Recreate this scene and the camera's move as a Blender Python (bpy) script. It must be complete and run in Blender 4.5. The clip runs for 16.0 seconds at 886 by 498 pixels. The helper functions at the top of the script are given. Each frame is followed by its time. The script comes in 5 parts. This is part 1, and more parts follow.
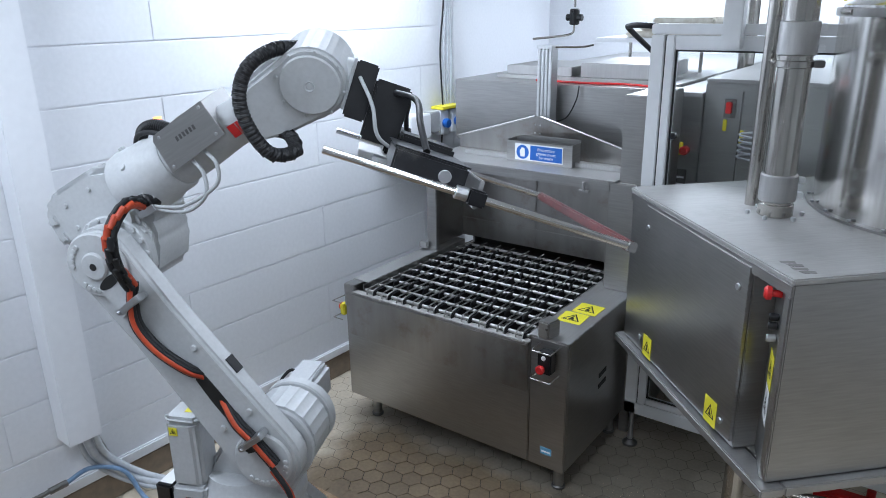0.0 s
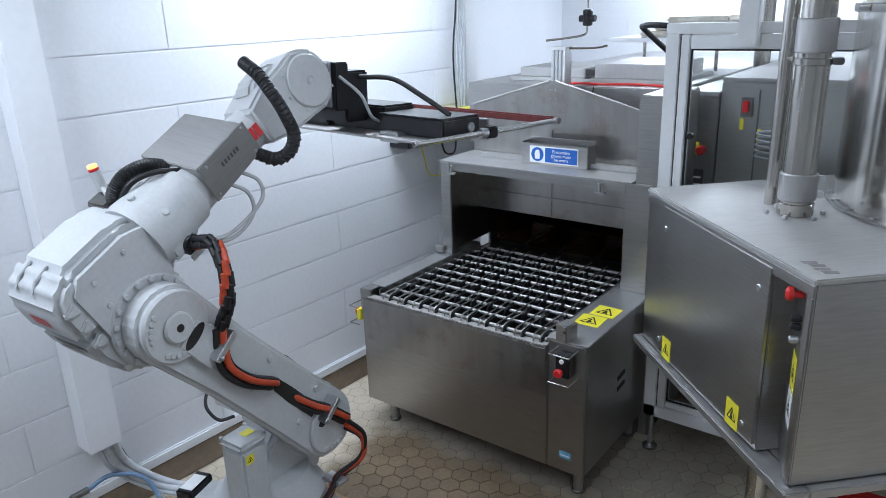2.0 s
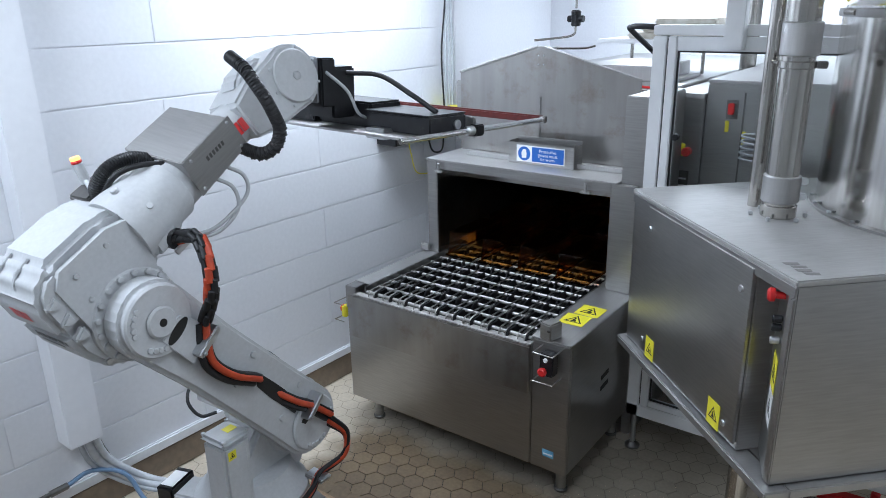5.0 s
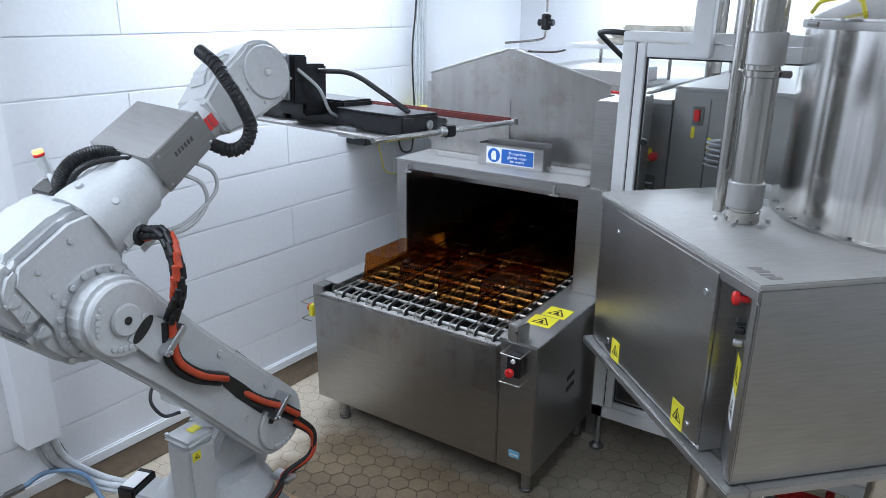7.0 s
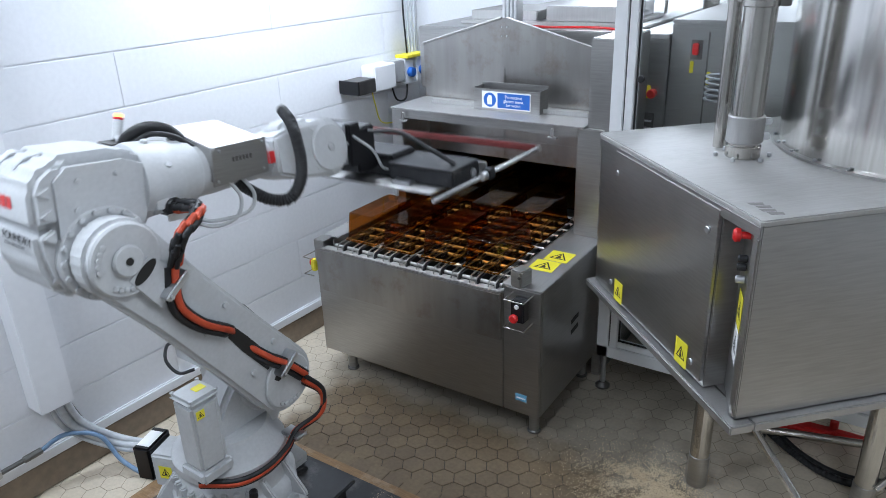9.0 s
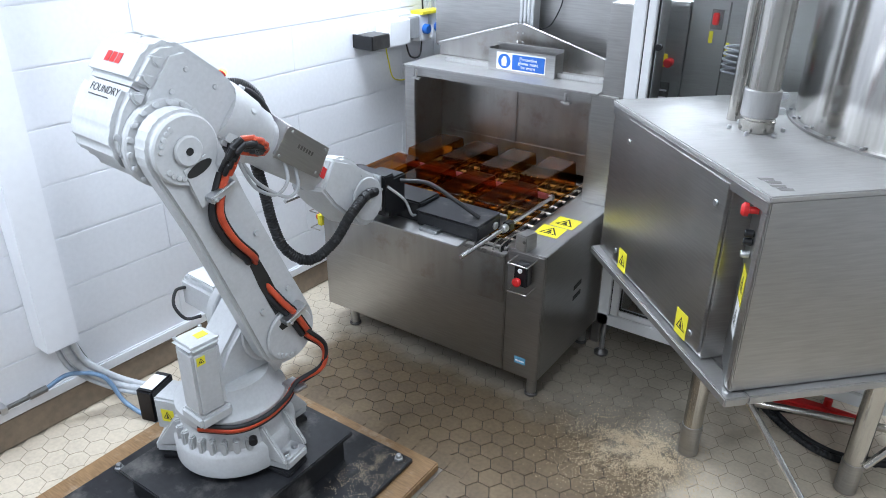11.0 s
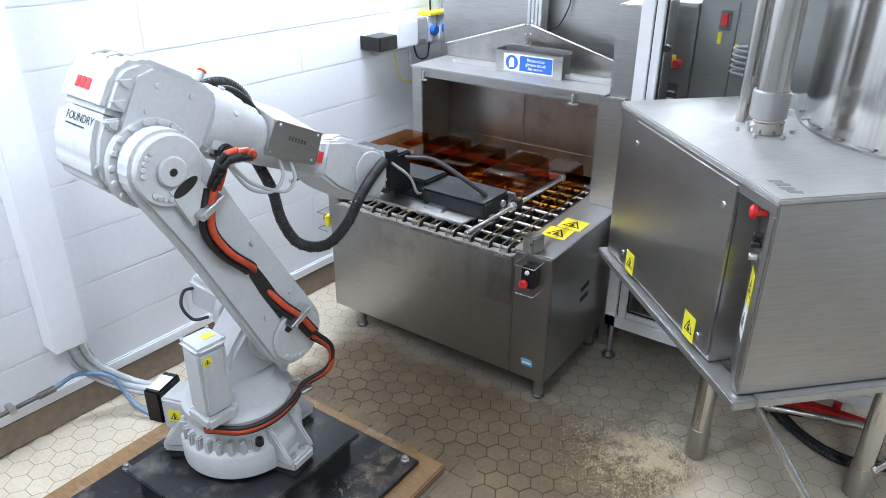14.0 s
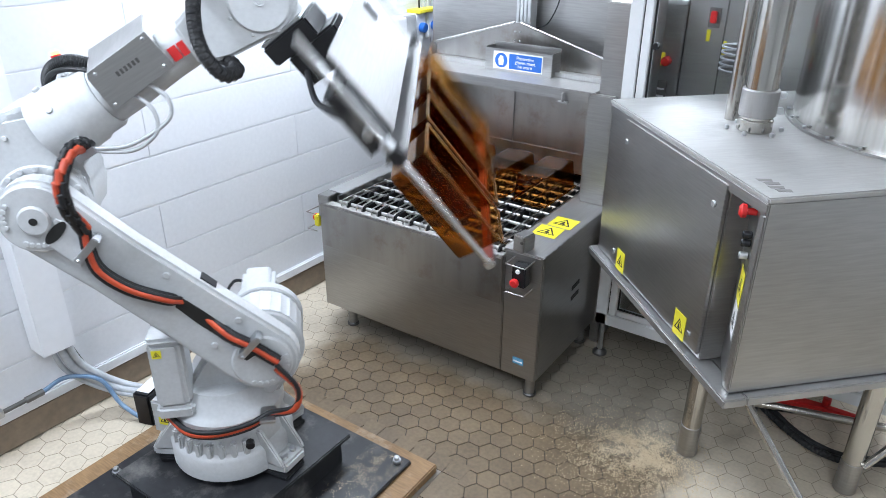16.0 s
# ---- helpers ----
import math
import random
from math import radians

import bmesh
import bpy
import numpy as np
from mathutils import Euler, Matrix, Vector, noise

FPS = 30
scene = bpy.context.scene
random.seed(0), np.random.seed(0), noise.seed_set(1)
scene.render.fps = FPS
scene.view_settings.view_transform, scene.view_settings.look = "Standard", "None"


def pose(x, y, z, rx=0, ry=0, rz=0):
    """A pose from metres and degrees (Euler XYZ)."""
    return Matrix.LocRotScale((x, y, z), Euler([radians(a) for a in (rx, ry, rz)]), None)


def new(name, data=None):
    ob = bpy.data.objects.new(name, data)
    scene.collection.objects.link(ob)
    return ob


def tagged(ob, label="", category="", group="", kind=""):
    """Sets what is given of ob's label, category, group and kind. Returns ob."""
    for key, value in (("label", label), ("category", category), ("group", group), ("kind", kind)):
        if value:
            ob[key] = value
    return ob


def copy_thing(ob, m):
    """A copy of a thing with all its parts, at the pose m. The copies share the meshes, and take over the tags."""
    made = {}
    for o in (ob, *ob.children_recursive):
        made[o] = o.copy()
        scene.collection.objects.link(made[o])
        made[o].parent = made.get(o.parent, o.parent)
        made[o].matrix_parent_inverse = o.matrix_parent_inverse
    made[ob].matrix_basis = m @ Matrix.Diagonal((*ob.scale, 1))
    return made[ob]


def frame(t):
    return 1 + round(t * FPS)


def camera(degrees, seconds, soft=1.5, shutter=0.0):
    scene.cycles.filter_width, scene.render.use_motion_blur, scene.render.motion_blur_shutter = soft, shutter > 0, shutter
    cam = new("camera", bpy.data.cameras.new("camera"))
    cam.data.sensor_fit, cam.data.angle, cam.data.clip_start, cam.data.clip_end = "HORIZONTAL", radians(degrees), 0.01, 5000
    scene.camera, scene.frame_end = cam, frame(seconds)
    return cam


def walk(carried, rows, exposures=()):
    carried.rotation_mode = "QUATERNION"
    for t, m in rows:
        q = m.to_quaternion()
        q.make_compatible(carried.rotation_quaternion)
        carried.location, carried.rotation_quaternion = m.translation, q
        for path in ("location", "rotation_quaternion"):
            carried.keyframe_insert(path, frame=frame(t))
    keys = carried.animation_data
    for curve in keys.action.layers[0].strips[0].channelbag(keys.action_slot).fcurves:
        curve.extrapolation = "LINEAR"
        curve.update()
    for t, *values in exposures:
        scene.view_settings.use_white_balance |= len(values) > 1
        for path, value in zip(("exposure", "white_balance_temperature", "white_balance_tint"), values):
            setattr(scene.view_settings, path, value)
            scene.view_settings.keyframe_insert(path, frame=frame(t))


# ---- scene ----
cam = camera(63.2, 16.0, soft=0.8, shutter=0.5)

# seconds, eye, yaw, pitch, roll of the hand-held camera
PATH = [
    (0, 1.287, -2.689, 2.300, 36.37, -18.84, -0.94),
    (0.5, 1.276, -2.681, 2.301, 36.12, -18.17, -1.73),
    (1, 1.276, -2.685, 2.301, 36.93, -18.18, -2.26),
    (1.5, 1.275, -2.682, 2.303, 37.53, -18.57, -2.46),
    (2, 1.276, -2.684, 2.302, 37.59, -18.58, -2.06),
    (2.5, 1.277, -2.686, 2.303, 37.66, -18.62, -1.90),
    (3, 1.280, -2.686, 2.300, 37.81, -18.65, -1.75),
    (3.5, 1.292, -2.685, 2.292, 38.10, -18.55, -1.60),
    (6, 1.276, -2.681, 2.299, 34.82, -18.78, -0.23),
    (6.5, 1.277, -2.682, 2.299, 34.11, -18.73, 0.28),
    (7, 1.265, -2.692, 2.298, 33.58, -18.69, 0.67),
    (7.5, 1.273, -2.682, 2.300, 34.16, -18.80, 0.20),
    (8, 1.274, -2.688, 2.300, 34.64, -18.89, -0.19),
    (8.5, 1.273, -2.684, 2.300, 34.02, -18.91, -0.42),
    (9, 1.269, -2.668, 2.299, 33.93, -22.86, -2.06),
    (9.5, 1.270, -2.680, 2.299, 34.26, -23.08, -1.52),
    (11.8, 1.270, -2.672, 2.299, 34.25, -26.86, 0.92),
    (12, 1.267, -2.670, 2.299, 34.37, -26.54, 0.83),
    (12.5, 1.269, -2.672, 2.299, 34.79, -25.94, 0.62),
    (13, 1.269, -2.675, 2.302, 35.02, -25.72, 0.47),
    (13.5, 1.259, -2.675, 2.309, 34.88, -25.91, 0.54),
    (14, 1.271, -2.671, 2.301, 35.10, -25.89, 0.34),
    (14.5, 1.268, -2.668, 2.302, 35.03, -26.04, 0.31),
    (15, 1.266, -2.668, 2.303, 34.82, -26.12, 0.29),
    (15.5, 1.268, -2.665, 2.305, 34.57, -26.16, 0.40),
    (16, 1.264, -2.657, 2.311, 34.30, -26.20, 0.30),
]
walk(cam, [(t, pose(x, y, z, 90 + pitch, 0, yaw) @ pose(0, 0, 0, 0, 0, roll)) for t, x, y, z, yaw, pitch, roll in PATH],
     exposures=[(0, -0.72, 5600, 8), (3.5, -0.72, 5600, 8), (6.0, -0.60, 5620, 8), (8.5, -0.56, 5650, 8), (9.5, -0.29, 5700, 8), (12.0, 0.01, 5720, 8), (16.0, 0.06, 5740, 8)])

# ---------------------------------------------------------------- light
world = bpy.data.worlds.new("room_world")
world.use_nodes = True
world.node_tree.nodes["Background"].inputs[0].default_value = (0.75, 0.85, 1.0, 1)
world.node_tree.nodes["Background"].inputs[1].default_value = 0.15
scene.world = world
CEIL = 3.05
# place and power of the ceiling lamps
LIGHTS = [(-1.3, 0.2, 66), (-0.9, 3.6, 78), (0.9, 3.6, 66), (2.6, 1.2, 74), (0.5, -1.6, 22), (2.4, -3.0, 26), (-1.1, -2.6, 52)]


# ---------------------------------------------------------------- materials
def ramp(nt, fac, stops):
    r = nt.nodes.new("ShaderNodeValToRGB")
    while len(r.color_ramp.elements) < len(stops):
        r.color_ramp.elements.new(0.5)
    for e, (p, c) in zip(r.color_ramp.elements, stops):
        e.position, e.color = p, (*c, 1)
    nt.links.new(fac, r.inputs[0])
    return r.outputs[0]


def mat(name, a, b=None, rough=0.5, metal=0.0, grain=30.0, stain=2.5, bump=0.0, stretch=(1, 1, 1), rough_var=0.1, dirt=None,
        dirt_amount=0.0, coat=0.0, island=0.0, trans=0.0, ior=1.45, emit=0.0, dust=None):
    """A surface with two scales of variation: fine grain and broad stains."""
    m = bpy.data.materials.new(name)
    m.use_nodes = True
    nt = m.node_tree
    L, N = nt.links.new, nt.nodes.new
    p = nt.nodes["Principled BSDF"]
    b = b or tuple(c * 0.85 for c in a)
    co = N("ShaderNodeTexCoord")
    mp = N("ShaderNodeMapping")
    mp.inputs["Scale"].default_value = stretch
    L(co.outputs["Object"], mp.inputs[0])
    fine, wide = N("ShaderNodeTexNoise"), N("ShaderNodeTexNoise")
    fine.inputs["Scale"].default_value, fine.inputs["Detail"].default_value = grain, 6
    wide.inputs["Scale"].default_value, wide.inputs["Detail"].default_value = stain, 4
    L(mp.outputs[0], fine.inputs[0])
    L(co.outputs["Object"], wide.inputs[0])
    mix = N("ShaderNodeMath")
    mix.operation = "MULTIPLY_ADD"
    mix.inputs[1].default_value = 0.5
    L(fine.outputs[0], mix.inputs[0])
    half = N("ShaderNodeMath")
    half.operation = "MULTIPLY"
    half.inputs[1].default_value = 0.5
    L(wide.outputs[0], half.inputs[0])
    L(half.outputs[0], mix.inputs[2])
    col = ramp(nt, mix.outputs[0], [(0.36, b), (0.62, a)])
    if dirt:
        spots = N("ShaderNodeTexNoise")
        spots.inputs["Scale"].default_value, spots.inputs["Detail"].default_value = 5.5, 8
        spots.inputs["Roughness"].default_value = 0.7
        L(co.outputs["Object"], spots.inputs[0])
        k = ramp(nt, spots.outputs[0], [(0.52, (0, 0, 0)), (0.72, (dirt_amount,) * 3)])
        mx = N("ShaderNodeMixRGB")
        L(k, mx.inputs[0])
        L(col, mx.inputs[1])
        mx.inputs[2].default_value = (*dirt, 1)
        col = mx.outputs[0]
    if dust:  # pale dust over the floor outside the trodden strip before the machine
        geo, warp, sep = N("ShaderNodeNewGeometry"), N("ShaderNodeTexNoise"), N("ShaderNodeSeparateXYZ")
        for node in (mp, wide, spots):
            for link in list(node.inputs[0].links):
                nt.links.remove(link)
            L(geo.outputs["Position"], node.inputs[0])
        L(geo.outputs["Position"], sep.inputs[0])
        L(geo.outputs["Position"], warp.inputs[0])
        warp.inputs["Scale"].default_value, warp.inputs["Detail"].default_value = 3.2, 6
        shift = N("ShaderNodeMath")
        shift.operation, shift.inputs[1].default_value = "SUBTRACT", 0.5
        L(warp.outputs[0], shift.inputs[0])
        sides = []
        for axis, mid, lo, hi, sway in (("X", -0.25, 0.86, 1.14, 0.5), ("Y", -1.6, 1.50, 1.70, 0.45)):
            off, mag, push, rng = N("ShaderNodeMath"), N("ShaderNodeMath"), N("ShaderNodeMath"), N("ShaderNodeMapRange")
            off.operation, off.inputs[1].default_value = "SUBTRACT", mid
            mag.operation = "ABSOLUTE"
            push.operation, push.inputs[1].default_value = "MULTIPLY_ADD", sway
            rng.interpolation_type = "SMOOTHSTEP"
            rng.inputs[1].default_value, rng.inputs[2].default_value = lo, hi
            L(sep.outputs[axis], off.inputs[0])
            L(off.outputs[0], mag.inputs[0])
            L(shift.outputs[0], push.inputs[0])
            L(mag.outputs[0], push.inputs[2])
            L(push.outputs[0], rng.inputs[0])
            sides.append(rng.outputs[0])
        # grey film of damp dust behind, paler dry dust to the sides
        for side, tone in ((sides[1], 0.66), (sides[0], 1.42)):
            mx = N("ShaderNodeMixRGB")
            L(side, mx.inputs[0])
            L(col, mx.inputs[1])
            tint = ramp(nt, mix.outputs[0], [(0.36, tuple(c * 0.82 * tone for c in dust)), (0.62, tuple(c * tone for c in dust))])
            L(tint, mx.inputs[2])
            col = mx.outputs[0]
    if island:
        geo, hsv = N("ShaderNodeObjectInfo"), N("ShaderNodeHueSaturation")
        mr = N("ShaderNodeMapRange")
        mr.inputs[3].default_value, mr.inputs[4].default_value = 1 - island, 1 + island
        L(geo.outputs["Random"], mr.inputs[0])
        L(mr.outputs[0], hsv.inputs["Value"])
        L(col, hsv.inputs["Color"])
        col = hsv.outputs[0]
    L(col, p.inputs["Base Color"])
    mr = N("ShaderNodeMapRange")
    mr.inputs[3].default_value, mr.inputs[4].default_value = max(rough - rough_var, 0.02), min(rough + rough_var, 1)
    L(mix.outputs[0], mr.inputs[0])
    L(mr.outputs[0], p.inputs["Roughness"])
    p.inputs["Metallic"].default_value = metal
    p.inputs["IOR"].default_value = ior
    p.inputs["Coat Weight"].default_value = coat
    p.inputs["Transmission Weight"].default_value = trans
    if emit:
        p.inputs["Emission Color"].default_value = (*a, 1)
        p.inputs["Emission Strength"].default_value = emit
    if bump:
        bp = N("ShaderNodeBump")
        bp.inputs["Strength"].default_value = bump
        bp.inputs["Distance"].default_value = 0.004
        L(mix.outputs[0], bp.inputs["Height"])
        L(bp.outputs[0], p.inputs["Normal"])
    return m


STEEL = mat("brushed_steel", (0.44, 0.435, 0.425), (0.36, 0.355, 0.345), 0.36, 1.0, 9, 1.6, 0.03, (1, 1, 14), 0.09)
STEEL_H = mat("brushed_steel_flat", (0.47, 0.465, 0.46), (0.41, 0.405, 0.40), 0.5, 1.0, 9, 1.8, 0.015, (14, 1, 1), 0.09, (0.33, 0.32, 0.30), 0.35)
STEEL_WET = mat("water_marked_steel", (0.42, 0.41, 0.395), (0.33, 0.32, 0.305), 0.33, 1.0, 3, 2.2, 0.02, (5, 1, 0.5), 0.12, (0.22, 0.16, 0.10), 0.5)
STEEL_PIPE = mat("polished_steel", (0.52, 0.5, 0.47), (0.44, 0.425, 0.4), 0.2, 1.0, 12, 2, 0.01, (20, 20, 1), 0.06)
STEEL_DARK = mat("dark_steel", (0.22, 0.215, 0.21), (0.14, 0.135, 0.13), 0.45, 1.0, 14, 3, 0.05)
# the upright light and dark bands are reflections put into the tank's colour
TANK = mat("tank_steel_reflected_bands", (0.78, 0.765, 0.74), (0.58, 0.565, 0.545), 0.17, 1.0, 6, 1.5, 0.01, (10, 10, 0.3), 0.05)
ROLLER = mat("worn_roller_steel", (0.46, 0.45, 0.43), (0.32, 0.31, 0.295), 0.55, 0.75, 30, 5, 0.05, (1, 1, 1), 0.12)
WIRE = mat("wire_steel", (0.40, 0.39, 0.37), (0.28, 0.27, 0.26), 0.42, 1.0, 40, 6)
DUSTY = mat("dusty_steel_top", (0.50, 0.495, 0.485), (0.43, 0.425, 0.415), 0.66, 0.85, 9, 1.8, 0.02, (14, 1, 1), 0.08, (0.36, 0.35, 0.33), 0.4)
# for unseen walls only; the grey dims what the steel reflects
UNSEEN_WALL = mat("unseen_wall_grey", (0.55, 0.56, 0.57), (0.49, 0.50, 0.51), 0.6, 0.0, 30, 1.5)
CHROME = mat("chrome", (0.72, 0.72, 0.72), (0.64, 0.64, 0.64), 0.18, 1.0, 30, 3)
ZINC = mat("zinc_plate", (0.6, 0.61, 0.63), (0.48, 0.49, 0.5), 0.35, 1.0, 40, 6, 0.03)
ALU = mat("aluminium_profile", (0.68, 0.69, 0.7), (0.6, 0.61, 0.62), 0.4, 0.9, 20, 2, 0.0, (1, 1, 10))
WALL = mat("white_wall_paint", (0.77, 0.78, 0.81), (0.72, 0.73, 0.76), 0.45, 0.0, 45, 1.2, 0.05)
# joints paler than the blocks: the light they catch is put into the colour
GROUT_LIT = mat("wall_joint_highlight", (0.80, 0.81, 0.84), (0.76, 0.77, 0.80), 0.7, 0.0, 60, 2)
CEILING = mat("ceiling_paint", (0.82, 0.82, 0.82), (0.76, 0.76, 0.76), 0.8, 0.0, 20, 1)
TRUNK = mat("white_pvc", (0.84, 0.85, 0.88), (0.8, 0.81, 0.84), 0.35, 0.0, 30, 1.5)
SKIRT = mat("brown_quarry_skirting", (0.27, 0.21, 0.15), (0.19, 0.15, 0.11), 0.55, 0.0, 25, 5, 0.1)
TILE = mat("quarry_tile", (0.185, 0.135, 0.08), (0.118, 0.085, 0.05), 0.5, 0.0, 55, 3.5, 0.12, (1, 1, 1), 0.12, (0.11, 0.083, 0.06), 0.35, 0, 0.09, dust=(0.40, 0.35, 0.275))
JOINT = mat("floor_joint", (0.05, 0.039, 0.028), (0.03, 0.024, 0.018), 0.8, 0.0, 80, 4, 0.2, dirt=(0.05, 0.04, 0.03), dirt_amount=0.4, dust=(0.26, 0.225, 0.175))
SCREED = mat("smooth_screed_floor", (0.33, 0.295, 0.25), (0.25, 0.22, 0.185), 0.42, 0.0, 30, 1.7, 0.06, (1, 1, 1), 0.12, (0.2, 0.165, 0.125), 0.5)
WOOD = mat("raw_board", (0.30, 0.185, 0.085), (0.17, 0.10, 0.045), 0.6, 0.0, 18, 3, 0.2, (1, 9, 1), 0.1, (0.5, 0.42, 0.32), 0.6)
BLACK = mat("black_painted_steel", (0.022, 0.023, 0.026), (0.012, 0.012, 0.014), 0.35, 0.0, 30, 3, 0.06, (1, 1, 1), 0.12, (0.2, 0.19, 0.175), 0.6)
BLACK_PLASTIC = mat("black_anodised", (0.012, 0.012, 0.014), (0.007, 0.007, 0.008), 0.36, 0.0, 60, 4)
RUBBER = mat("black_rubber_hose", (0.018, 0.018, 0.02), (0.01, 0.01, 0.011), 0.5, 0.0, 80, 5, 0.1)
ORANGE = mat("orange_red_cable", (0.52, 0.075, 0.025), (0.36, 0.045, 0.018), 0.42, 0.0, 40, 6, 0.05)
GREY_CABLE = mat("grey_cable", (0.55, 0.57, 0.6), (0.42, 0.44, 0.47), 0.45, 0.0, 40, 6)
BLUE_HOSE = mat("blue_air_hose", (0.22, 0.32, 0.47), (0.15, 0.24, 0.38), 0.35, 0.0, 40, 6)
ROBOT = mat("light_grey_enamel", (0.52, 0.53, 0.54), (0.46, 0.47, 0.48), 0.5, 0.0, 70, 2.2, 0.08, (1, 1, 1), 0.1, (0.36, 0.36, 0.35), 0.3, 0.0)
ROBOT_DK = mat("grey_gear_cover", (0.42, 0.43, 0.44), (0.36, 0.37, 0.38), 0.4, 0.0, 60, 3, 0.05)
ALU_FRAME = mat("white_frame_profile", (0.70, 0.71, 0.72), (0.65, 0.66, 0.67), 0.4, 0.0, 20, 2)
RED = mat("red_plastic", (0.60, 0.02, 0.02), (0.48, 0.015, 0.015), 0.35, 0.0, 30, 4)
RED_BAR = mat("red_silicone_bar", (0.15, 0.028, 0.026), (0.09, 0.02, 0.018), 0.4, 0.0, 40, 5, 0.05)
YELLOW = mat("yellow_label", (0.80, 0.72, 0.04), (0.72, 0.64, 0.03), 0.4, 0.0, 40, 4)
BLUE = mat("blue_sign", (0.03, 0.13, 0.48), (0.025, 0.11, 0.42), 0.4, 0.0, 30, 4)
WHITE = mat("white_label", (0.82, 0.82, 0.82), (0.76, 0.76, 0.76), 0.4, 0.0, 30, 4)
# black for print and seals, and for the shade painted over openings
INK_SHADE = mat("black_print_and_hole_shade", (0.02, 0.02, 0.02), (0.015, 0.015, 0.015), 0.5)
LOGO_RED = mat("red_print", (0.62, 0.03, 0.03), (0.55, 0.025, 0.025), 0.4)
STICKER_BLUE = mat("pale_blue_label", (0.18, 0.42, 0.62), (0.14, 0.35, 0.54), 0.4)
CHIP = mat("wood_shavings", (0.66, 0.55, 0.38), (0.5, 0.39, 0.25), 0.8, 0.0, 40, 6)
CLOTH = mat("white_sacking", (0.72, 0.70, 0.64), (0.5, 0.46, 0.38), 0.8, 0.0, 22, 6, 0.4)
LAMP = mat("lamp_diffuser", (1.0, 0.98, 0.95), (1.0, 0.98, 0.95), 0.5, emit=6.0)
AMBER_LIGHT = mat("glowing_amber_lens", (1.0, 0.42, 0.12), (1.0, 0.42, 0.12), 0.4, emit=3.0)
AMBER = mat("amber_clear_plastic", (0.68, 0.36, 0.09), (0.60, 0.30, 0.065), 0.06, 0.0, 20, 3, rough_var=0.02, trans=1.0, ior=1.14, coat=0.15)
GLASS = mat("clear_pane", (0.93, 0.95, 0.95), (0.93, 0.95, 0.95), 0.03, rough_var=0.01, trans=1.0, ior=1.2)


# ---------------------------------------------------------------- mesh tools
def part(name, bm, material, parent=None, label="", m=None, smooth=False):
    me = bpy.data.meshes.new(name)
    bm.normal_update()
    bm.to_mesh(me)
    bm.free()
    me.materials.append(material)
    if smooth:
        for p in me.polygons:
            p.use_smooth = True
        me.set_sharp_from_angle(angle=radians(38))
    ob = new(name, me)
    if parent:
        ob.parent = parent
    if m is not None:
        ob.matrix_basis = m
    if label:
        ob["label"] = label
    return ob


def thing(name, label, category, group="", kind="", m=None):
    ob = new(name)
    ob.empty_display_size = 0.1
    if m is not None:
        ob.matrix_basis = m
    return tagged(ob, label, category, group, kind)


def box(x0, x1, y0, y1, z0, z1, bev=0.004, m=None):
    bm = bmesh.new()
    bmesh.ops.create_cube(bm, size=1, matrix=Matrix.Translation(((x0 + x1) / 2, (y0 + y1) / 2, (z0 + z1) / 2)) @ Matrix.Diagonal((x1 - x0, y1 - y0, z1 - z0, 1)))
    if bev:
        bmesh.ops.bevel(bm, geom=bm.edges[:], offset=bev, segments=2, affect="EDGES", clamp_overlap=True)
    if m is not None:
        bmesh.ops.transform(bm, matrix=m, verts=bm.verts)
    return bm


def prism(outline, z0, z1, bev=0.004, m=None, segs=2):
    """An outline in x, y pulled from z0 to z1."""
    bm = bmesh.new()
    vs = [bm.verts.new((x, y, z0)) for x, y in outline]
    f = bm.faces.new(vs)
    r = bmesh.ops.extrude_face_region(bm, geom=[f])
    bmesh.ops.translate(bm, vec=(0, 0, z1 - z0), verts=[v for v in r["geom"] if isinstance(v, bmesh.types.BMVert)])
    bmesh.ops.recalc_face_normals(bm, faces=bm.faces)
    if bev:
        bmesh.ops.bevel(bm, geom=bm.edges[:], offset=bev, segments=segs, affect="EDGES", clamp_overlap=True)
    if m is not None:
        bmesh.ops.transform(bm, matrix=m, verts=bm.verts)
    return bm


def lathe(profile, n=32, m=None):
    """A profile of (radius, height) turned about z, closed at the ends where the radius is 0."""
    bm = bmesh.new()
    rings = []
    for r, z in profile:
        rings.append([bm.verts.new((r * math.cos(2 * math.pi * i / n), r * math.sin(2 * math.pi * i / n), z)) for i in range(n)] if r > 1e-6 else [bm.verts.new((0, 0, z))])
    for a, b in zip(rings, rings[1:]):
        for i in range(n):
            j = (i + 1) % n
            if len(a) == 1 and len(b) == 1:
                continue
            if len(a) == 1:
                bm.faces.new((a[0], b[j], b[i]))
            elif len(b) == 1:
                bm.faces.new((a[i], a[j], b[0]))
            else:
                bm.faces.new((a[i], a[j], b[j], b[i]))
    bmesh.ops.recalc_face_normals(bm, faces=bm.faces)
    if m is not None:
        bmesh.ops.transform(bm, matrix=m, verts=bm.verts)
    return bm


def cyl(r, z0, z1, n=28, bev=0.004, m=None):
    b = min(bev, r * 0.4)
    return lathe([(0, z0), (r - b, z0), (r, z0 + b), (r, z1 - b), (r - b, z1), (0, z1)], n, m)


def aim(a, b):
    """A pose at a whose z runs to b."""
    a, b = Vector(a), Vector(b)
    return Matrix.Translation(a) @ (b - a).to_track_quat("Z", "Y").to_matrix().to_4x4()


def rod(a, b, r, n=14, bev=0.002):
    return cyl(r, 0, (Vector(b) - Vector(a)).length, n, bev, aim(a, b))


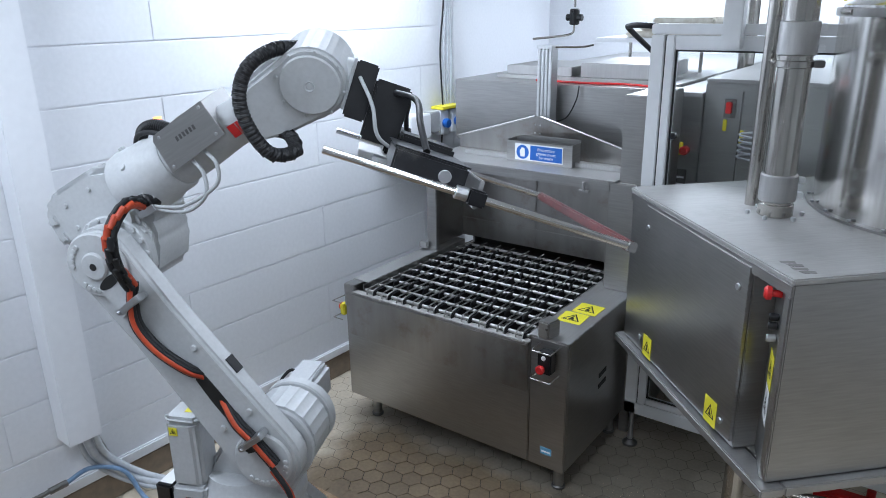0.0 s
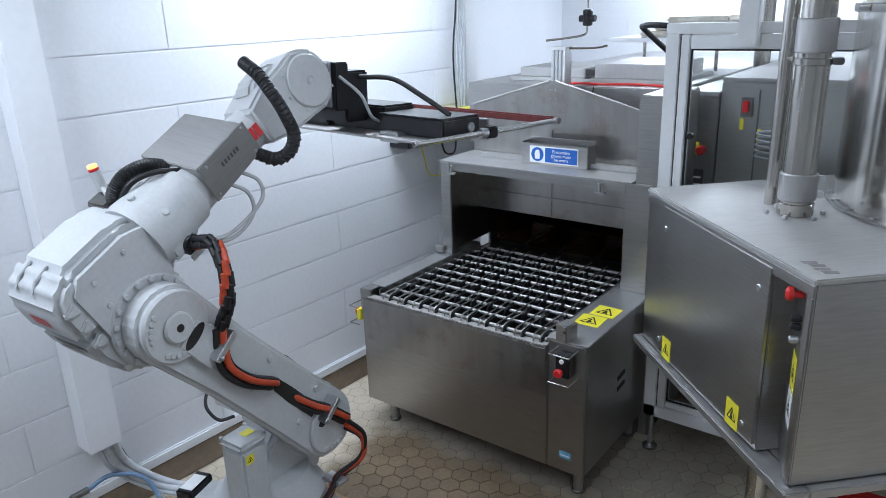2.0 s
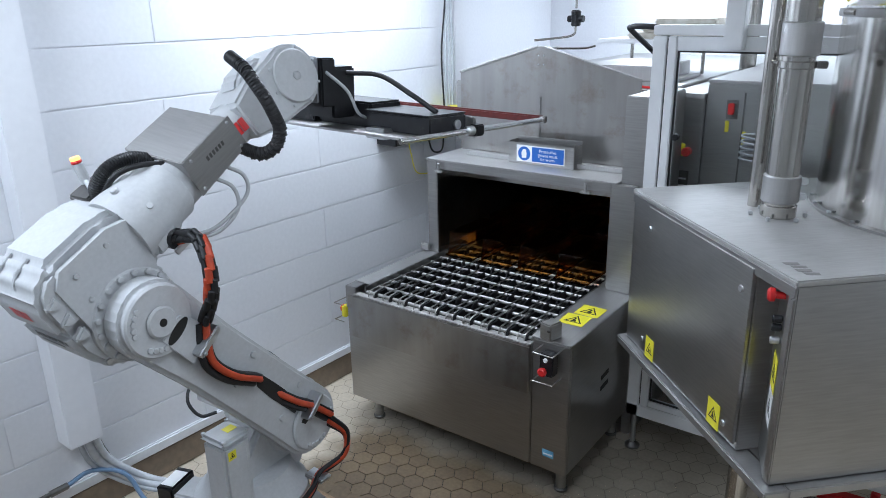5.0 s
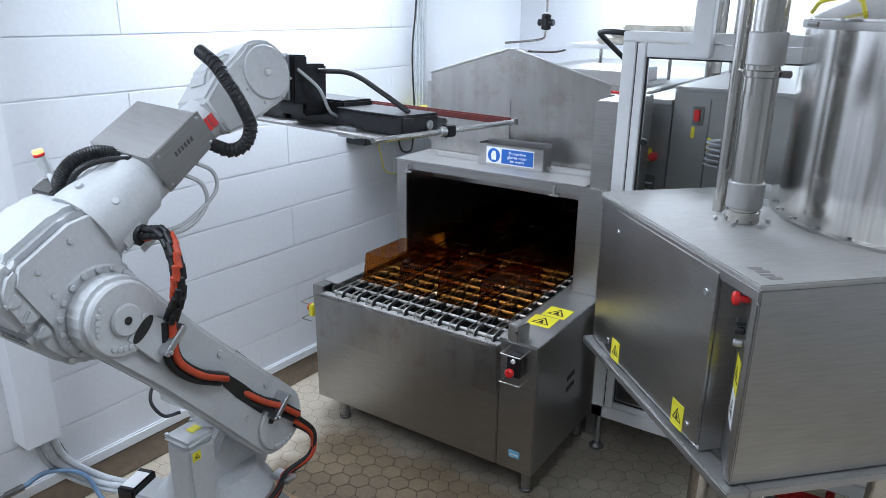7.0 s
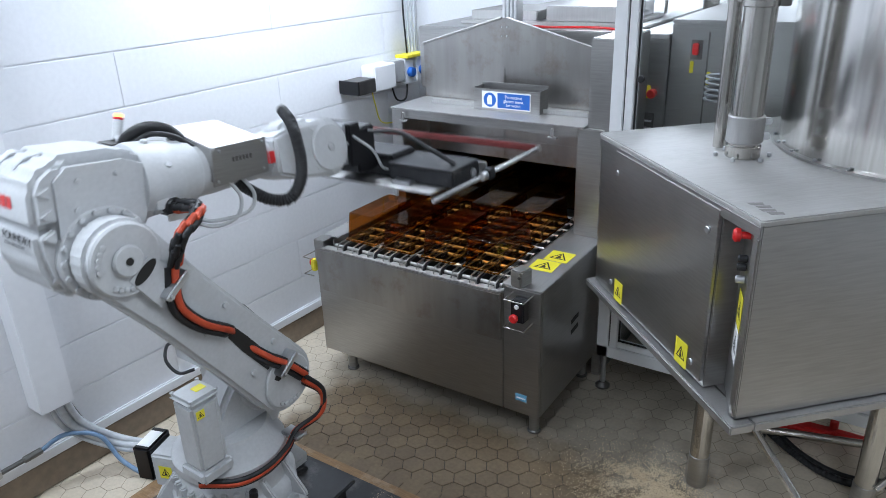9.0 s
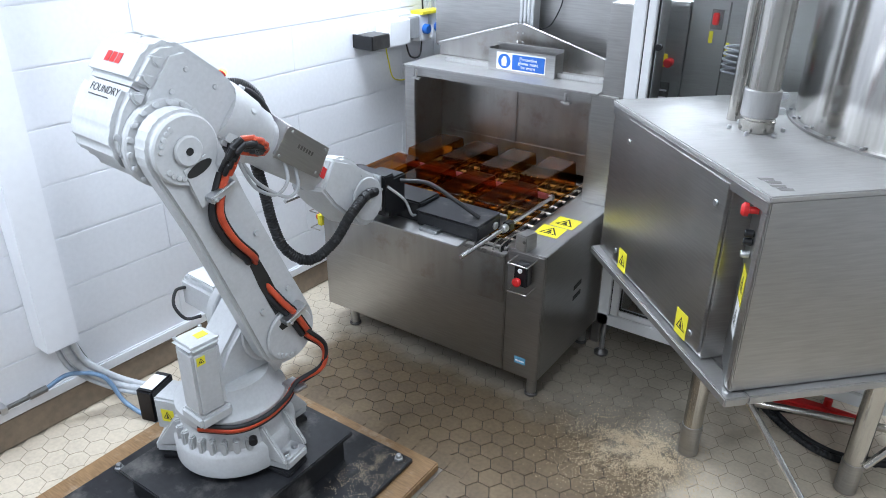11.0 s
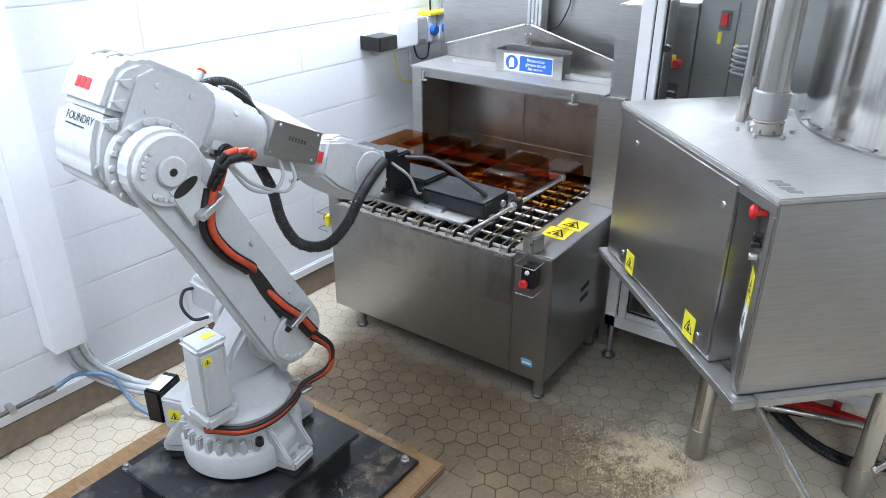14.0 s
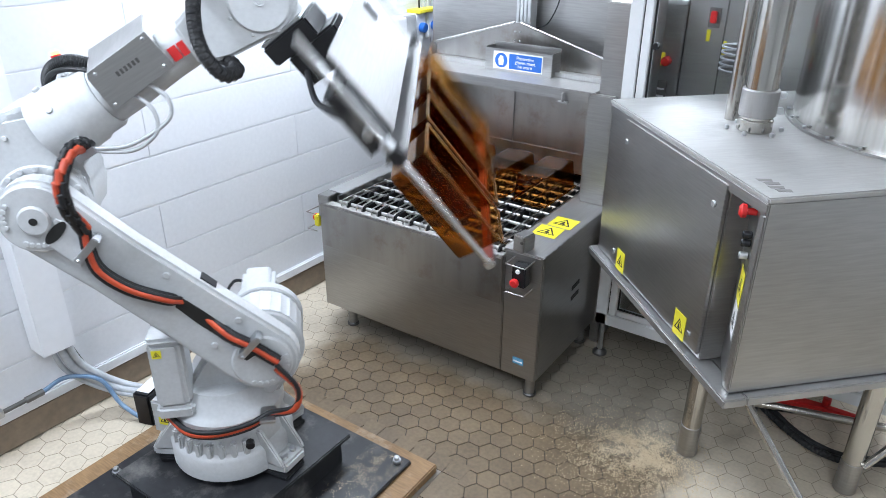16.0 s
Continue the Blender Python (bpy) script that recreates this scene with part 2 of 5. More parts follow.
def spline(points, steps=8):
    """A smooth line through the points."""
    p = [Vector(q) for q in points]
    p = [p[0] * 2 - p[1]] + p + [p[-1] * 2 - p[-2]]
    out = []
    for i in range(1, len(p) - 2):
        for s in range(steps):
            t = s / steps
            out.append(0.5 * (2 * p[i] + (p[i + 1] - p[i - 1]) * t + (2 * p[i - 1] - 5 * p[i] + 4 * p[i + 1] - p[i + 2]) * t * t + (3 * p[i] - p[i - 1] - 3 * p[i + 1] + p[i + 2]) * t ** 3))
    out.append(p[-2])
    return out


def tube(points, r, n=10, steps=8, ribs=0.0, straight=False):
    """A round hose along the points; ribs: depth of its corrugation."""
    bm = bmesh.new()
    line = [Vector(q) for q in points] if straight else spline(points, steps)
    up = Vector((0.13, 0.21, 0.97)).normalized()
    rings = []
    for i, c in enumerate(line):
        d = (line[min(i + 1, len(line) - 1)] - line[max(i - 1, 0)]).normalized()
        side = d.cross(up).normalized()
        up = side.cross(d).normalized()
        rr = r - (ribs if i % 2 else 0)
        rings.append([bm.verts.new(c + rr * (side * math.cos(2 * math.pi * k / n) + up * math.sin(2 * math.pi * k / n))) for k in range(n)])
    for a, b in zip(rings, rings[1:]):
        for k in range(n):
            bm.faces.new((a[k], a[(k + 1) % n], b[(k + 1) % n], b[k]))
    bm.faces.new(rings[0])
    bm.faces.new(rings[-1])
    bmesh.ops.recalc_face_normals(bm, faces=bm.faces)
    return bm


def join(*bms):
    out = bms[0]
    for b in bms[1:]:
        me = bpy.data.meshes.new("tmp")
        b.to_mesh(me)
        b.free()
        out.from_mesh(me)
        bpy.data.meshes.remove(me)
    return out


def plate(corners, thick, m=None):
    """A thin sheet with those corners, in the x, y plane."""
    return prism(corners, 0, thick, 0, m)


# ---------------------------------------------------------------- room
WX, WA = -1.78, math.atan(0.033)
WALL_M = pose(WX, 0, 0, 0, 0, -math.degrees(WA))
wall_w = thing("wall_west", "white painted block wall with thin joints", "wall", kind="structure", m=WALL_M)
part("backing", box(-0.2, -0.0042, -5.0, 1.56, 0.0, CEIL, 0), GROUT_LIT, wall_w)
COURSE, Z_TOP = 0.25, 2.157


def block_wall(parent, y0, y1, width=1.9):
    """Painted blocks in courses, with recessed joints and a soft arris."""
    for row in range(-3, 9):
        za, zb = Z_TOP - COURSE * row, Z_TOP - COURSE * (row - 1)
        za, zb = max(za, 0.155), min(zb, CEIL)
        if zb - za < 0.05:
            continue
        s = y0 - width + (width / 2 if row % 2 else 0)
        while s < y1:
            a, b = max(s, y0), min(s + width, y1)
            if b - a > 0.03:
                part("block", box(-0.05, 0, a + 0.0006, b - 0.0006, za + 0.0025, zb - 0.0025, 0.0025), WALL, parent)
            s += width


block_wall(wall_w, -2.6, 1.56)
part("blind_wall", box(-0.05, 0.0, -5.0, -2.602, 0.155, CEIL, 0), WALL, wall_w)
tagged(part("skirting", box(-0.01, 0.012, -5.0, 1.56, 0.0, 0.15, 0.006, WALL_M), SKIRT), "brown glazed quarry tile skirting along the wall", "skirting", kind="structure")
tagged(part("trim", box(0.0, 0.024, -5.0, 1.56, 0.152, 0.212, 0.008, WALL_M), WALL), "white painted ledge over the tile skirting", "trim", kind="structure")
# step in the wall behind the washer, and the far walls
tagged(part("wall_return", box(-2.6, WX + 0.05, 1.563, 1.7, 0, CEIL, 0.004), WALL), "white painted wall return beside the washer", "wall", kind="structure")
wall_n = thing("wall_north", "white painted block wall behind the washing line", "wall", kind="structure", m=pose(0, 4.6, 0, 0, 0, -90))
part("backing", box(-0.2, -0.0042, -2.8, 4.2, 0, CEIL, 0), GROUT_LIT, wall_n)
block_wall(wall_n, -2.8, 4.2)
tagged(part("wall_far_west", box(-2.8, -2.6, 1.7, 4.6, 0, CEIL, 0), WALL), "white painted wall of the far bay", "wall", kind="structure")
# unseen walls added to close the room, greyed to send back less light
tagged(part("wall_east", box(4.2, 4.4, -5, 4.6, 0, CEIL, 0), UNSEEN_WALL), "unseen plain wall, grey to cut reflected light", "wall", kind="structure")
tagged(part("wall_south", box(-2.2, 4.2, -5.2, -5.0, 0, CEIL, 0), UNSEEN_WALL), "unseen plain wall, grey to cut reflected light", "wall", kind="structure")
tagged(part("ceiling", box(-2.9, 4.4, -5.2, 4.8, CEIL, CEIL + 0.1, 0), CEILING), "white ceiling with flush lamps", "ceiling", kind="structure")


def ceiling_light(x, y, watts, size=(0.3, 1.2)):
    t = thing("ceiling_light", "flush white ceiling light panel", "lamp", "ceiling lights", m=pose(x, y, CEIL))
    part("frame", box(-size[0] / 2 - 0.03, size[0] / 2 + 0.03, -size[1] / 2 - 0.03, size[1] / 2 + 0.03, -0.05, 0, 0.006), ALU_FRAME, t)
    part("diffuser", box(-size[0] / 2, size[0] / 2, -size[1] / 2, size[1] / 2, -0.056, -0.051, 0), LAMP, t)
    d = bpy.data.lights.new("panel", "AREA")
    d.shape, d.size, d.size_y, d.energy, d.color = "RECTANGLE", size[0], size[1], watts, (0.95, 0.975, 1.0)
    ob = new("panel_lamp", d)
    ob.matrix_basis = pose(x, y, CEIL - 0.07)
    return t


for lx, ly, lw in LIGHTS:
    ceiling_light(lx, ly, lw)

# ---------------------------------------------------------------- floor
floor = thing("floor", "beige hexagonal quarry tiles with dark joints, stained and dusty", "floor", kind="structure")
part("bed", box(-2.8, 4.3, -5.1, 4.7, -0.1, -0.004, 0), JOINT, floor)
PITCH, TURN, HX, HY = 0.101, -1.0, -0.268, -0.451

# ---------------------------------------------------------------- washer: infeed table
washer = thing("cage_washer_table", "stainless steel infeed table of a tunnel cage washer with roller grid", "washing machine")
W_, D_ = 1.38, 0.72
ZT, ZB = 0.832, 0.142
part("front_panel", box(-W_, -0.196, 0.0, 0.02, ZB, 0.79, 0.004), STEEL, washer)
part("front_end_panel", box(-0.192, 0.0, 0.0, 0.02, ZB, ZT - 0.004, 0.004), STEEL, washer)
# the water-marked steel's darker colour stands in for the apron's floor reflection
part("apron", box(-W_ + 0.02, -0.2, -0.018, -0.001, 0.535, 0.785, 0.005), STEEL_WET, washer, "brushed steel apron under the grid, its dark reflection put into the colour")
part("left_post", box(-W_ - 0.002, -W_ + 0.075, -0.006, 0.075, 0.70, ZT, 0.004), STEEL, washer)
side = part("side_panel", box(-0.02, 0.001, 0.021, D_ + 0.3, ZB, ZT - 0.004, 0.003), STEEL, washer)
# louvres are flat black strips that stand for the shade inside
for k, z in enumerate((0.515, 0.455)):
    part("vent_slot", box(0.0, 0.003, 0.36, 0.45, z - 0.013, z + 0.013, 0.001, Matrix.Translation((0, 0.4, z)) @ Matrix.Rotation(radians(6), 4, "X") @ Matrix.Translation((0, -0.4, -z))), INK_SHADE, side, "dark louvre slot")
part("side_panel", box(-W_, -W_ + 0.02, 0.021, D_ + 0.3, ZB, ZT - 0.004, 0.003), STEEL, washer)
part("deck_right", box(-0.205, 0.004, 0.002, D_ + 0.3, ZT - 0.003, ZT + 0.003, 0.002), STEEL_H, washer)
part("deck_left", box(-W_, -W_ + 0.11, 0.075, D_ + 0.3, ZT - 0.003, ZT + 0.003, 0.002), STEEL_H, washer)
part("inner_wall", box(-0.213, -0.206, 0.03, D_ + 0.3, 0.66, ZT + 0.004, 0.002), STEEL, washer)
part("inner_wall", box(-W_ + 0.111, -W_ + 0.118, 0.03, D_ + 0.3, 0.66, ZT + 0.004, 0.002), STEEL, washer)
part("front_rail", box(-W_ + 0.06, -0.2, -0.016, 0.03, 0.787, 0.797, 0.003), ROLLER, washer, "bright worn steel front lip")
# tray and pan take a darker steel than the table's panels
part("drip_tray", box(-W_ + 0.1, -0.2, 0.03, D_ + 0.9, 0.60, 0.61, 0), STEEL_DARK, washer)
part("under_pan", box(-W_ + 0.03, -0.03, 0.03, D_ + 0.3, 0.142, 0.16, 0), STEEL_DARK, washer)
for x, y in ((-W_ + 0.13, 0.08), (-0.06, 0.08), (-W_ + 0.13, 0.66), (-0.06, 0.68)):
    leg = part("leg", cyl(0.026, 0.0, 0.145, 20, 0.004, Matrix.Translation((x, y, 0))), STEEL, washer)
    part("foot", cyl(0.034, 0.0, 0.018, 20, 0.004, Matrix.Translation((x, y, 0))), STEEL_DARK, leg)
stop_block = part("stop_block", box(-0.15, -0.085, -0.01, 0.075, ZT + 0.003, ZT + 0.085, 0.006, Matrix.Translation((-0.12, 0.03, 0)) @ Matrix.Rotation(radians(-12), 4, "Z") @ Matrix.Translation((0.12, -0.03, 0))), STEEL, washer)
part("bolt", cyl(0.008, 0, 0.006, 12, 0.002, pose(-0.1, -0.02, ZT + 0.06, 90, 0, 0)), STEEL_DARK, stop_block)


def warning_triangle(parent, m, size=0.1, ground=YELLOW, tall=False):
    """A yellow square label with a black triangle ring and a symbol bar."""
    s = size / 2
    lab = part("warning_label", plate([(-s, -s * (1.25 if tall else 1)), (s, -s * (1.25 if tall else 1)), (s, s * (1.25 if tall else 1)), (-s, s * (1.25 if tall else 1))], 0.0012), ground, parent, "yellow hazard label with black triangle", m)
    bm = bmesh.new()
    o, i = s * 0.86, s * 0.62
    outer = [bm.verts.new((o * math.sin(a), o * math.cos(a) - s * 0.12, 0.0016)) for a in (0, 2.094, 4.189)]
    inner = [bm.verts.new((i * math.sin(a), i * math.cos(a) - s * 0.12, 0.0016)) for a in (0, 2.094, 4.189)]
    for k in range(3):
        bm.faces.new((outer[k], inner[k], inner[(k + 1) % 3], outer[(k + 1) % 3]))
    part("triangle", bm, INK_SHADE, lab)
    part("symbol", prism([(-s * 0.22, -s * 0.38), (s * 0.22, -s * 0.38), (s * 0.16, -s * 0.12), (s * 0.04, -s * 0.05), (s * 0.06, s * 0.3), (-s * 0.08, s * 0.22), (-s * 0.15, -s * 0.1)], 0.0014, 0.0018, 0), INK_SHADE, lab)
    return lab


warning_triangle(washer, pose(-0.115, 0.275, ZT + 0.0035, 0, 0, 2), 0.125)
warning_triangle(washer, pose(-0.095, 0.41, ZT + 0.0035, 0, 0, 0), 0.125)
part("maker_plate", box(-0.125, -0.065, -0.002, -0.0005, 0.218, 0.256, 0), STICKER_BLUE, washer, "small blue label")
part("maker_plate_line", box(-0.119, -0.071, -0.0026, -0.002, 0.230, 0.238, 0), WHITE, washer)

# the roller grid: cross bars, dark carrier strips and wire loops
GX0, GX1 = -W_ + 0.125, -0.215
NB = 11
for k in range(NB):
    y = 0.035 + k * 0.098
    part("roller_bar", rod((GX0, y, 0.806), (GX1, y, 0.806), 0.0095, 10), ROLLER, washer)
NS = 10
for k in range(NS):
    x = GX0 + 0.05 + k * (GX1 - GX0 - 0.1) / (NS - 1)
    strip = part("carrier_strip", box(x - 0.004, x + 0.004, 0.035, 1.05, 0.755, 0.812, 0.002), BLACK_PLASTIC, washer)
    for j in range(6):
        y = 0.06 + j * 0.17
        part("tooth", prism([(y - 0.07, 0.76), (y + 0.07, 0.76), (y + 0.045, 0.822), (y - 0.045, 0.822)], -0.005, 0.005, 0.002, Matrix.Translation((x + 0.03, 0, 0)) @ Matrix(((0, 0, 1, 0), (1, 0, 0, 0), (0, 1, 0, 0), (0, 0, 0, 1)))), BLACK_PLASTIC, strip)
    part("wire_loop", tube([(x - 0.012, 1.05, 0.826), (x - 0.012, 0.3, 0.826), (x - 0.012, 0.05, 0.828), (x - 0.012, 0.012, 0.82), (x - 0.012, 0.002, 0.79)], 0.0040, 8, 5), WIRE, washer)
    part("wire_loop", tube([(x - 0.012, 0.004, 0.79), (x + 0.022, 0.006, 0.785), (x + 0.022, 0.012, 0.815), (x + 0.022, 0.06, 0.828), (x + 0.022, 0.24, 0.824)], 0.0040, 8, 5), WIRE, washer)


def stop_button(name, m, body_mat, label, big, h=0.055):
    """An emergency stop box inside a bent wire guard."""
    t = thing(name, label, "emergency stop", m=m)
    part("box", box(-0.035, 0.035, -h, 0.0, -h, h, 0.006), body_mat, t)
    btn = part("button", lathe([(0, 0), (0.012, 0), (0.013, 0.012), (0.021, 0.014), (0.022, 0.026), (0.016, 0.032), (0, 0.033)], 20, pose(-0.008, -h, -0.025 if big else 0.0, 90, 0, 0)), RED, t, smooth=True)
    if big:
        part("reset_button", cyl(0.011, 0, 0.012, 16, 0.003, pose(0.0, -0.055, 0.03, 90, 0, 0)), WHITE, t)
    for z in (h + 0.015, -h - 0.018):
        part("guard_wire", tube([(-0.05, 0.0, z), (-0.05, -h - 0.035, z), (0.05, -h - 0.035, z), (0.05, 0.0, z)], 0.0035, 8, straight=True), WIRE, t)
    return t


stop_button("emergency_stop", pose(-0.092, -0.001, 0.735), BLACK_PLASTIC, "black emergency stop box with red button in wire guard", True)
stop_button("emergency_stop", pose(-W_ - 0.002, 0.02, 0.67, 0, 0, -90), YELLOW, "yellow emergency stop box with red button in wire guard", False, 0.034)

# ---------------------------------------------------------------- washer: hood and tunnel
hood = thing("washer_hood", "stainless steel hood round the washer's dark opening", "machine hood")
HX0, HX1, HZ = -1.345, -0.02, 1.424
part("left_jamb", box(HX0, HX0 + 0.075, D_, D_ + 0.03, 0.835, HZ - 0.006, 0.004), STEEL, hood)
part("right_jamb", box(-0.155, HX1, D_, D_ + 0.03, 0.835, HZ - 0.006, 0.004), STEEL, hood)
part("lintel", box(HX0 + 0.076, -0.156, D_ + 0.002, D_ + 0.03, 1.368, HZ - 0.006, 0.003), STEEL, hood)
part("top_shelf", box(HX0 - 0.004, HX1 - 0.1, D_ - 0.012, D_ + 0.36, HZ - 0.005, HZ + 0.003, 0.003), STEEL_H, hood)
part("top_lip", box(HX0 + 0.16, HX1 - 0.1, D_ + 0.19, D_ + 0.2, HZ + 0.004, HZ + 0.03, 0.002), STEEL_H, hood)
part("side_wall", box(HX0 + 0.002, HX0 + 0.02, D_ + 0.031, 3.3, 0.835, HZ - 0.006, 0.002), STEEL_WET, hood)
part("side_wall", box(-0.172, -0.156, D_ + 0.031, 3.3, 0.835, HZ - 0.006, 0.002), STEEL_WET, hood)
part("inner_roof", box(HX0 + 0.021, -0.173, D_ + 0.031, D_ + 0.36, HZ - 0.03, HZ - 0.006, 0.0), STEEL_WET, hood)
for x in (HX0 + 0.1, -0.29):
    hook = part("hook", box(x - 0.028, x + 0.028, D_ - 0.03, D_ - 0.001, 1.352, 1.362, 0.002), STEEL_H, hood)
    part("pin", cyl(0.008, 0, 0.045, 12, 0.002, pose(x, D_ - 0.02, 1.362)), STEEL_H, hook)
part("latch", box(HX0 - 0.045, HX0 + 0.02, D_ - 0.03, D_ - 0.004, 0.845, 0.885, 0.005), STEEL_H, hood)
# side housing of the lifting drive
drive = thing("drive_cabinet", "narrow stainless steel drive cabinet beside the hood", "cabinet")
part("body", box(-0.118, 0.03, D_ + 0.032, 1.2, HZ - 0.4, 1.859, 0.005), STEEL, drive)
part("lower_body", box(-0.019, 0.03, D_ + 0.001, 1.25, 0.0, HZ - 0.401, 0.005), STEEL, drive)
beacon = thing("stop_switch", "red and black mushroom switch on the drive cabinet", "switch", m=pose(0.0, 0.86, 1.86))
part("base", cyl(0.022, 0, 0.03, 18), BLACK_PLASTIC, beacon)
part("button", cyl(0.024, 0.031, 0.06, 18, 0.008), RED, beacon)

tunnel = thing("washer_tunnel", "long stainless steel washer tunnel behind the hood", "washing machine")
part("outer_shell", box(-1.50, -0.122, 1.26, 4.2, HZ + 0.02, 1.83, 0.006), STEEL, tunnel)
# liner, end wall and bed take a darker steel than the outer shell
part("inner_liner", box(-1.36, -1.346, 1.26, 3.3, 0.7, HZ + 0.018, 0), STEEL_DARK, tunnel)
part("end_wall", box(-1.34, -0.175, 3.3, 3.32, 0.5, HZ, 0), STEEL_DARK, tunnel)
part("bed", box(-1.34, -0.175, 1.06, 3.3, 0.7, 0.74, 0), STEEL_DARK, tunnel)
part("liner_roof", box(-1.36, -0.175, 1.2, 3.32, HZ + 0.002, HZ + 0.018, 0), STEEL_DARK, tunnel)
for n, (x0, x1, y0, y1, h) in enumerate(((-1.25, -0.78, 1.5, 2.0, 0.07), (-0.72, -0.25, 1.5, 2.1, 0.10))):
    t = thing("service_hatch", "low stainless steel hatch box on the tunnel roof", "hatch", "hatches on the tunnel")
    part("box", box(x0, x1, y0, y1, 1.855, 1.84 + h, 0.005), STEEL_H, t)
    part("flange", box(x0 - 0.05, x1 + 0.05, y0 - 0.05, y1 + 0.05, 1.8315, 1.854, 0.003), STEEL_H, t)
t = tagged(part("red_cable", tube([(-0.95, 1.36, 1.838), (-0.6, 1.34, 1.838), (-0.35, 1.38, 1.838), (-0.15, 1.3, 1.838)], 0.007), RED), "thin red cable lying on the tunnel roof", "cable")

# lifting door with a gabled top
door = thing("lifting_door", "gabled stainless steel lifting door with water marks", "door")
DY = 1.09
outline = [(-1.345, 0.84), (-0.175, 0.84), (-0.175, 1.50), (-0.76, 1.66), (-0.80, 1.66), (-1.345, 1.50)]
part("door_plate", prism(outline, -0.004, 0.004, 0.001, Matrix(((1, 0, 0, 0), (0, 0, 1, DY), (0, 1, 0, 0), (0, 0, 0, 1)))), STEEL_WET, door)
for sgn, a, b in ((-1, (-1.345, 1.50), (-0.80, 1.66)), (1, (-0.76, 1.66), (-0.175, 1.50))):
    part("gable_flange", tube([(a[0], DY - 0.008, a[1]), (b[0], DY - 0.008, b[1])], 0.007, 6, straight=True), STEEL_H, door)
part("stiffener", box(-0.79, -0.775, DY - 0.01, DY - 0.005, 0.85, 1.38, 0.002), STEEL_WET, door)
part("stiffener", box(-1.345, -0.175, DY - 0.012, DY - 0.005, 0.94, 0.965, 0.002), STEEL_WET, door)
for k in range(4):
    part("bolt", cyl(0.006, 0, 0.006, 10, 0.002, pose(-0.797 + 0.034 * (k % 2), DY - 0.004, 1.56 + 0.05 * (k // 2), 90, 0, 0)), CHROME, door)
DOOR_LIFT = [(0, 0.0), (0.9, 0.0), (1.5, 0.115), (2.0, 0.215), (2.5, 0.315), (3.0, 0.375), (3.5, 0.405), (6, 0.405), (8.4, 0.405), (9.0, 0.25), (9.5, 0.135), (9.8, 0.06), (10.2, 0.0), (12, 0.0), (16, 0.0)]

col = thing("lifting_column", "ribbed aluminium lifting column behind the gabled door", "column")
for k in range(4):
    part("profile", box(-0.825 + k * 0.024, -0.805 + k * 0.024, 1.14, 1.22, 1.43, 2.04, 0.003), ALU, col)
part("web", box(-0.82, -0.735, 1.15, 1.21, 1.43, 2.035, 0), ALU, col)
part("end_plate", box(-0.83, -0.73, 1.135, 1.225, 2.041, 2.06, 0.003), ALU, col)
part("sensor_arm", tube([(-0.74, 1.18, 2.05), (-0.6, 1.25, 2.05), (-0.55, 1.3, 2.06)], 0.006), STEEL_PIPE, col)
part("hanging_wire", tube([(-0.6, 1.24, 1.832), (-0.61, 1.23, 1.75), (-0.66, 1.22, 1.65), (-0.72, 1.2, 1.62)], 0.004), RUBBER, col)

# glove holder with its sign
holder = thing("glove_holder", "folded steel glove tray with blue safety sign on the hood", "sign holder")
SX0, SX1, SY = -0.86, -0.445, 0.87
part("front", box(SX0, SX1, SY, SY + 0.004, HZ + 0.004, HZ + 0.125, 0.001), STEEL, holder)
part("back", box(SX0, SX1, SY + 0.1, SY + 0.104, HZ + 0.004, HZ + 0.145, 0.001), STEEL, holder)
part("end", box(SX0, SX0 + 0.004, SY + 0.005, SY + 0.099, HZ + 0.004, HZ + 0.13, 0.001), STEEL, holder)
part("end", box(SX1 - 0.004, SX1, SY + 0.005, SY + 0.099, HZ + 0.004, HZ + 0.13, 0.001), STEEL, holder)
sign = part("sign", box(SX0 + 0.055, SX1 - 0.055, SY - 0.003, SY - 0.001, HZ + 0.018, HZ + 0.112, 0), WHITE, holder, "white and blue sign reading Protective gloves must be worn")
part("blue_field", box(SX0 + 0.155, SX1 - 0.06, SY - 0.004, SY - 0.0032, HZ + 0.024, HZ + 0.106, 0), BLUE, sign)
part("pictogram_disc", cyl(0.04, 0, 0.001, 28, 0, pose(SX0 + 0.105, SY - 0.0032, HZ + 0.065, 90, 0, 0)), BLUE, sign)
part("pictogram_glove", prism([(-0.014, -0.026), (0.014, -0.026), (0.016, 0.0), (0.012, 0.024), (-0.006, 0.026), (-0.018, 0.006)], 0, 0.0008, 0, pose(SX0 + 0.105, SY - 0.0044, HZ + 0.065, 90, 0, 0)), WHITE, sign)


def writing(body, size, m, material, parent, name="lettering", squeeze=1.0):
    c = bpy.data.curves.new(name, "FONT")
    c.body, c.size, c.align_x, c.align_y, c.extrude, c.space_line = body, size, "CENTER", "CENTER", 0.0003, 0.85
    tmp = new("tmp", c)
    me = bpy.data.meshes.new_from_object(tmp.evaluated_get(bpy.context.evaluated_depsgraph_get()))
    bpy.data.objects.remove(tmp)
    ob = new(name, me)
    me.materials.append(material)
    me.transform(Matrix.Diagonal((squeeze, 1, 1, 1)))
    ob.parent, ob.matrix_basis = parent, m
    return ob


writing("Protective\ngloves must\nbe worn", 0.026, pose((SX0 + 0.155 + SX1 - 0.06) / 2, SY - 0.0046, HZ + 0.064, 90, 0, 0), WHITE, sign)

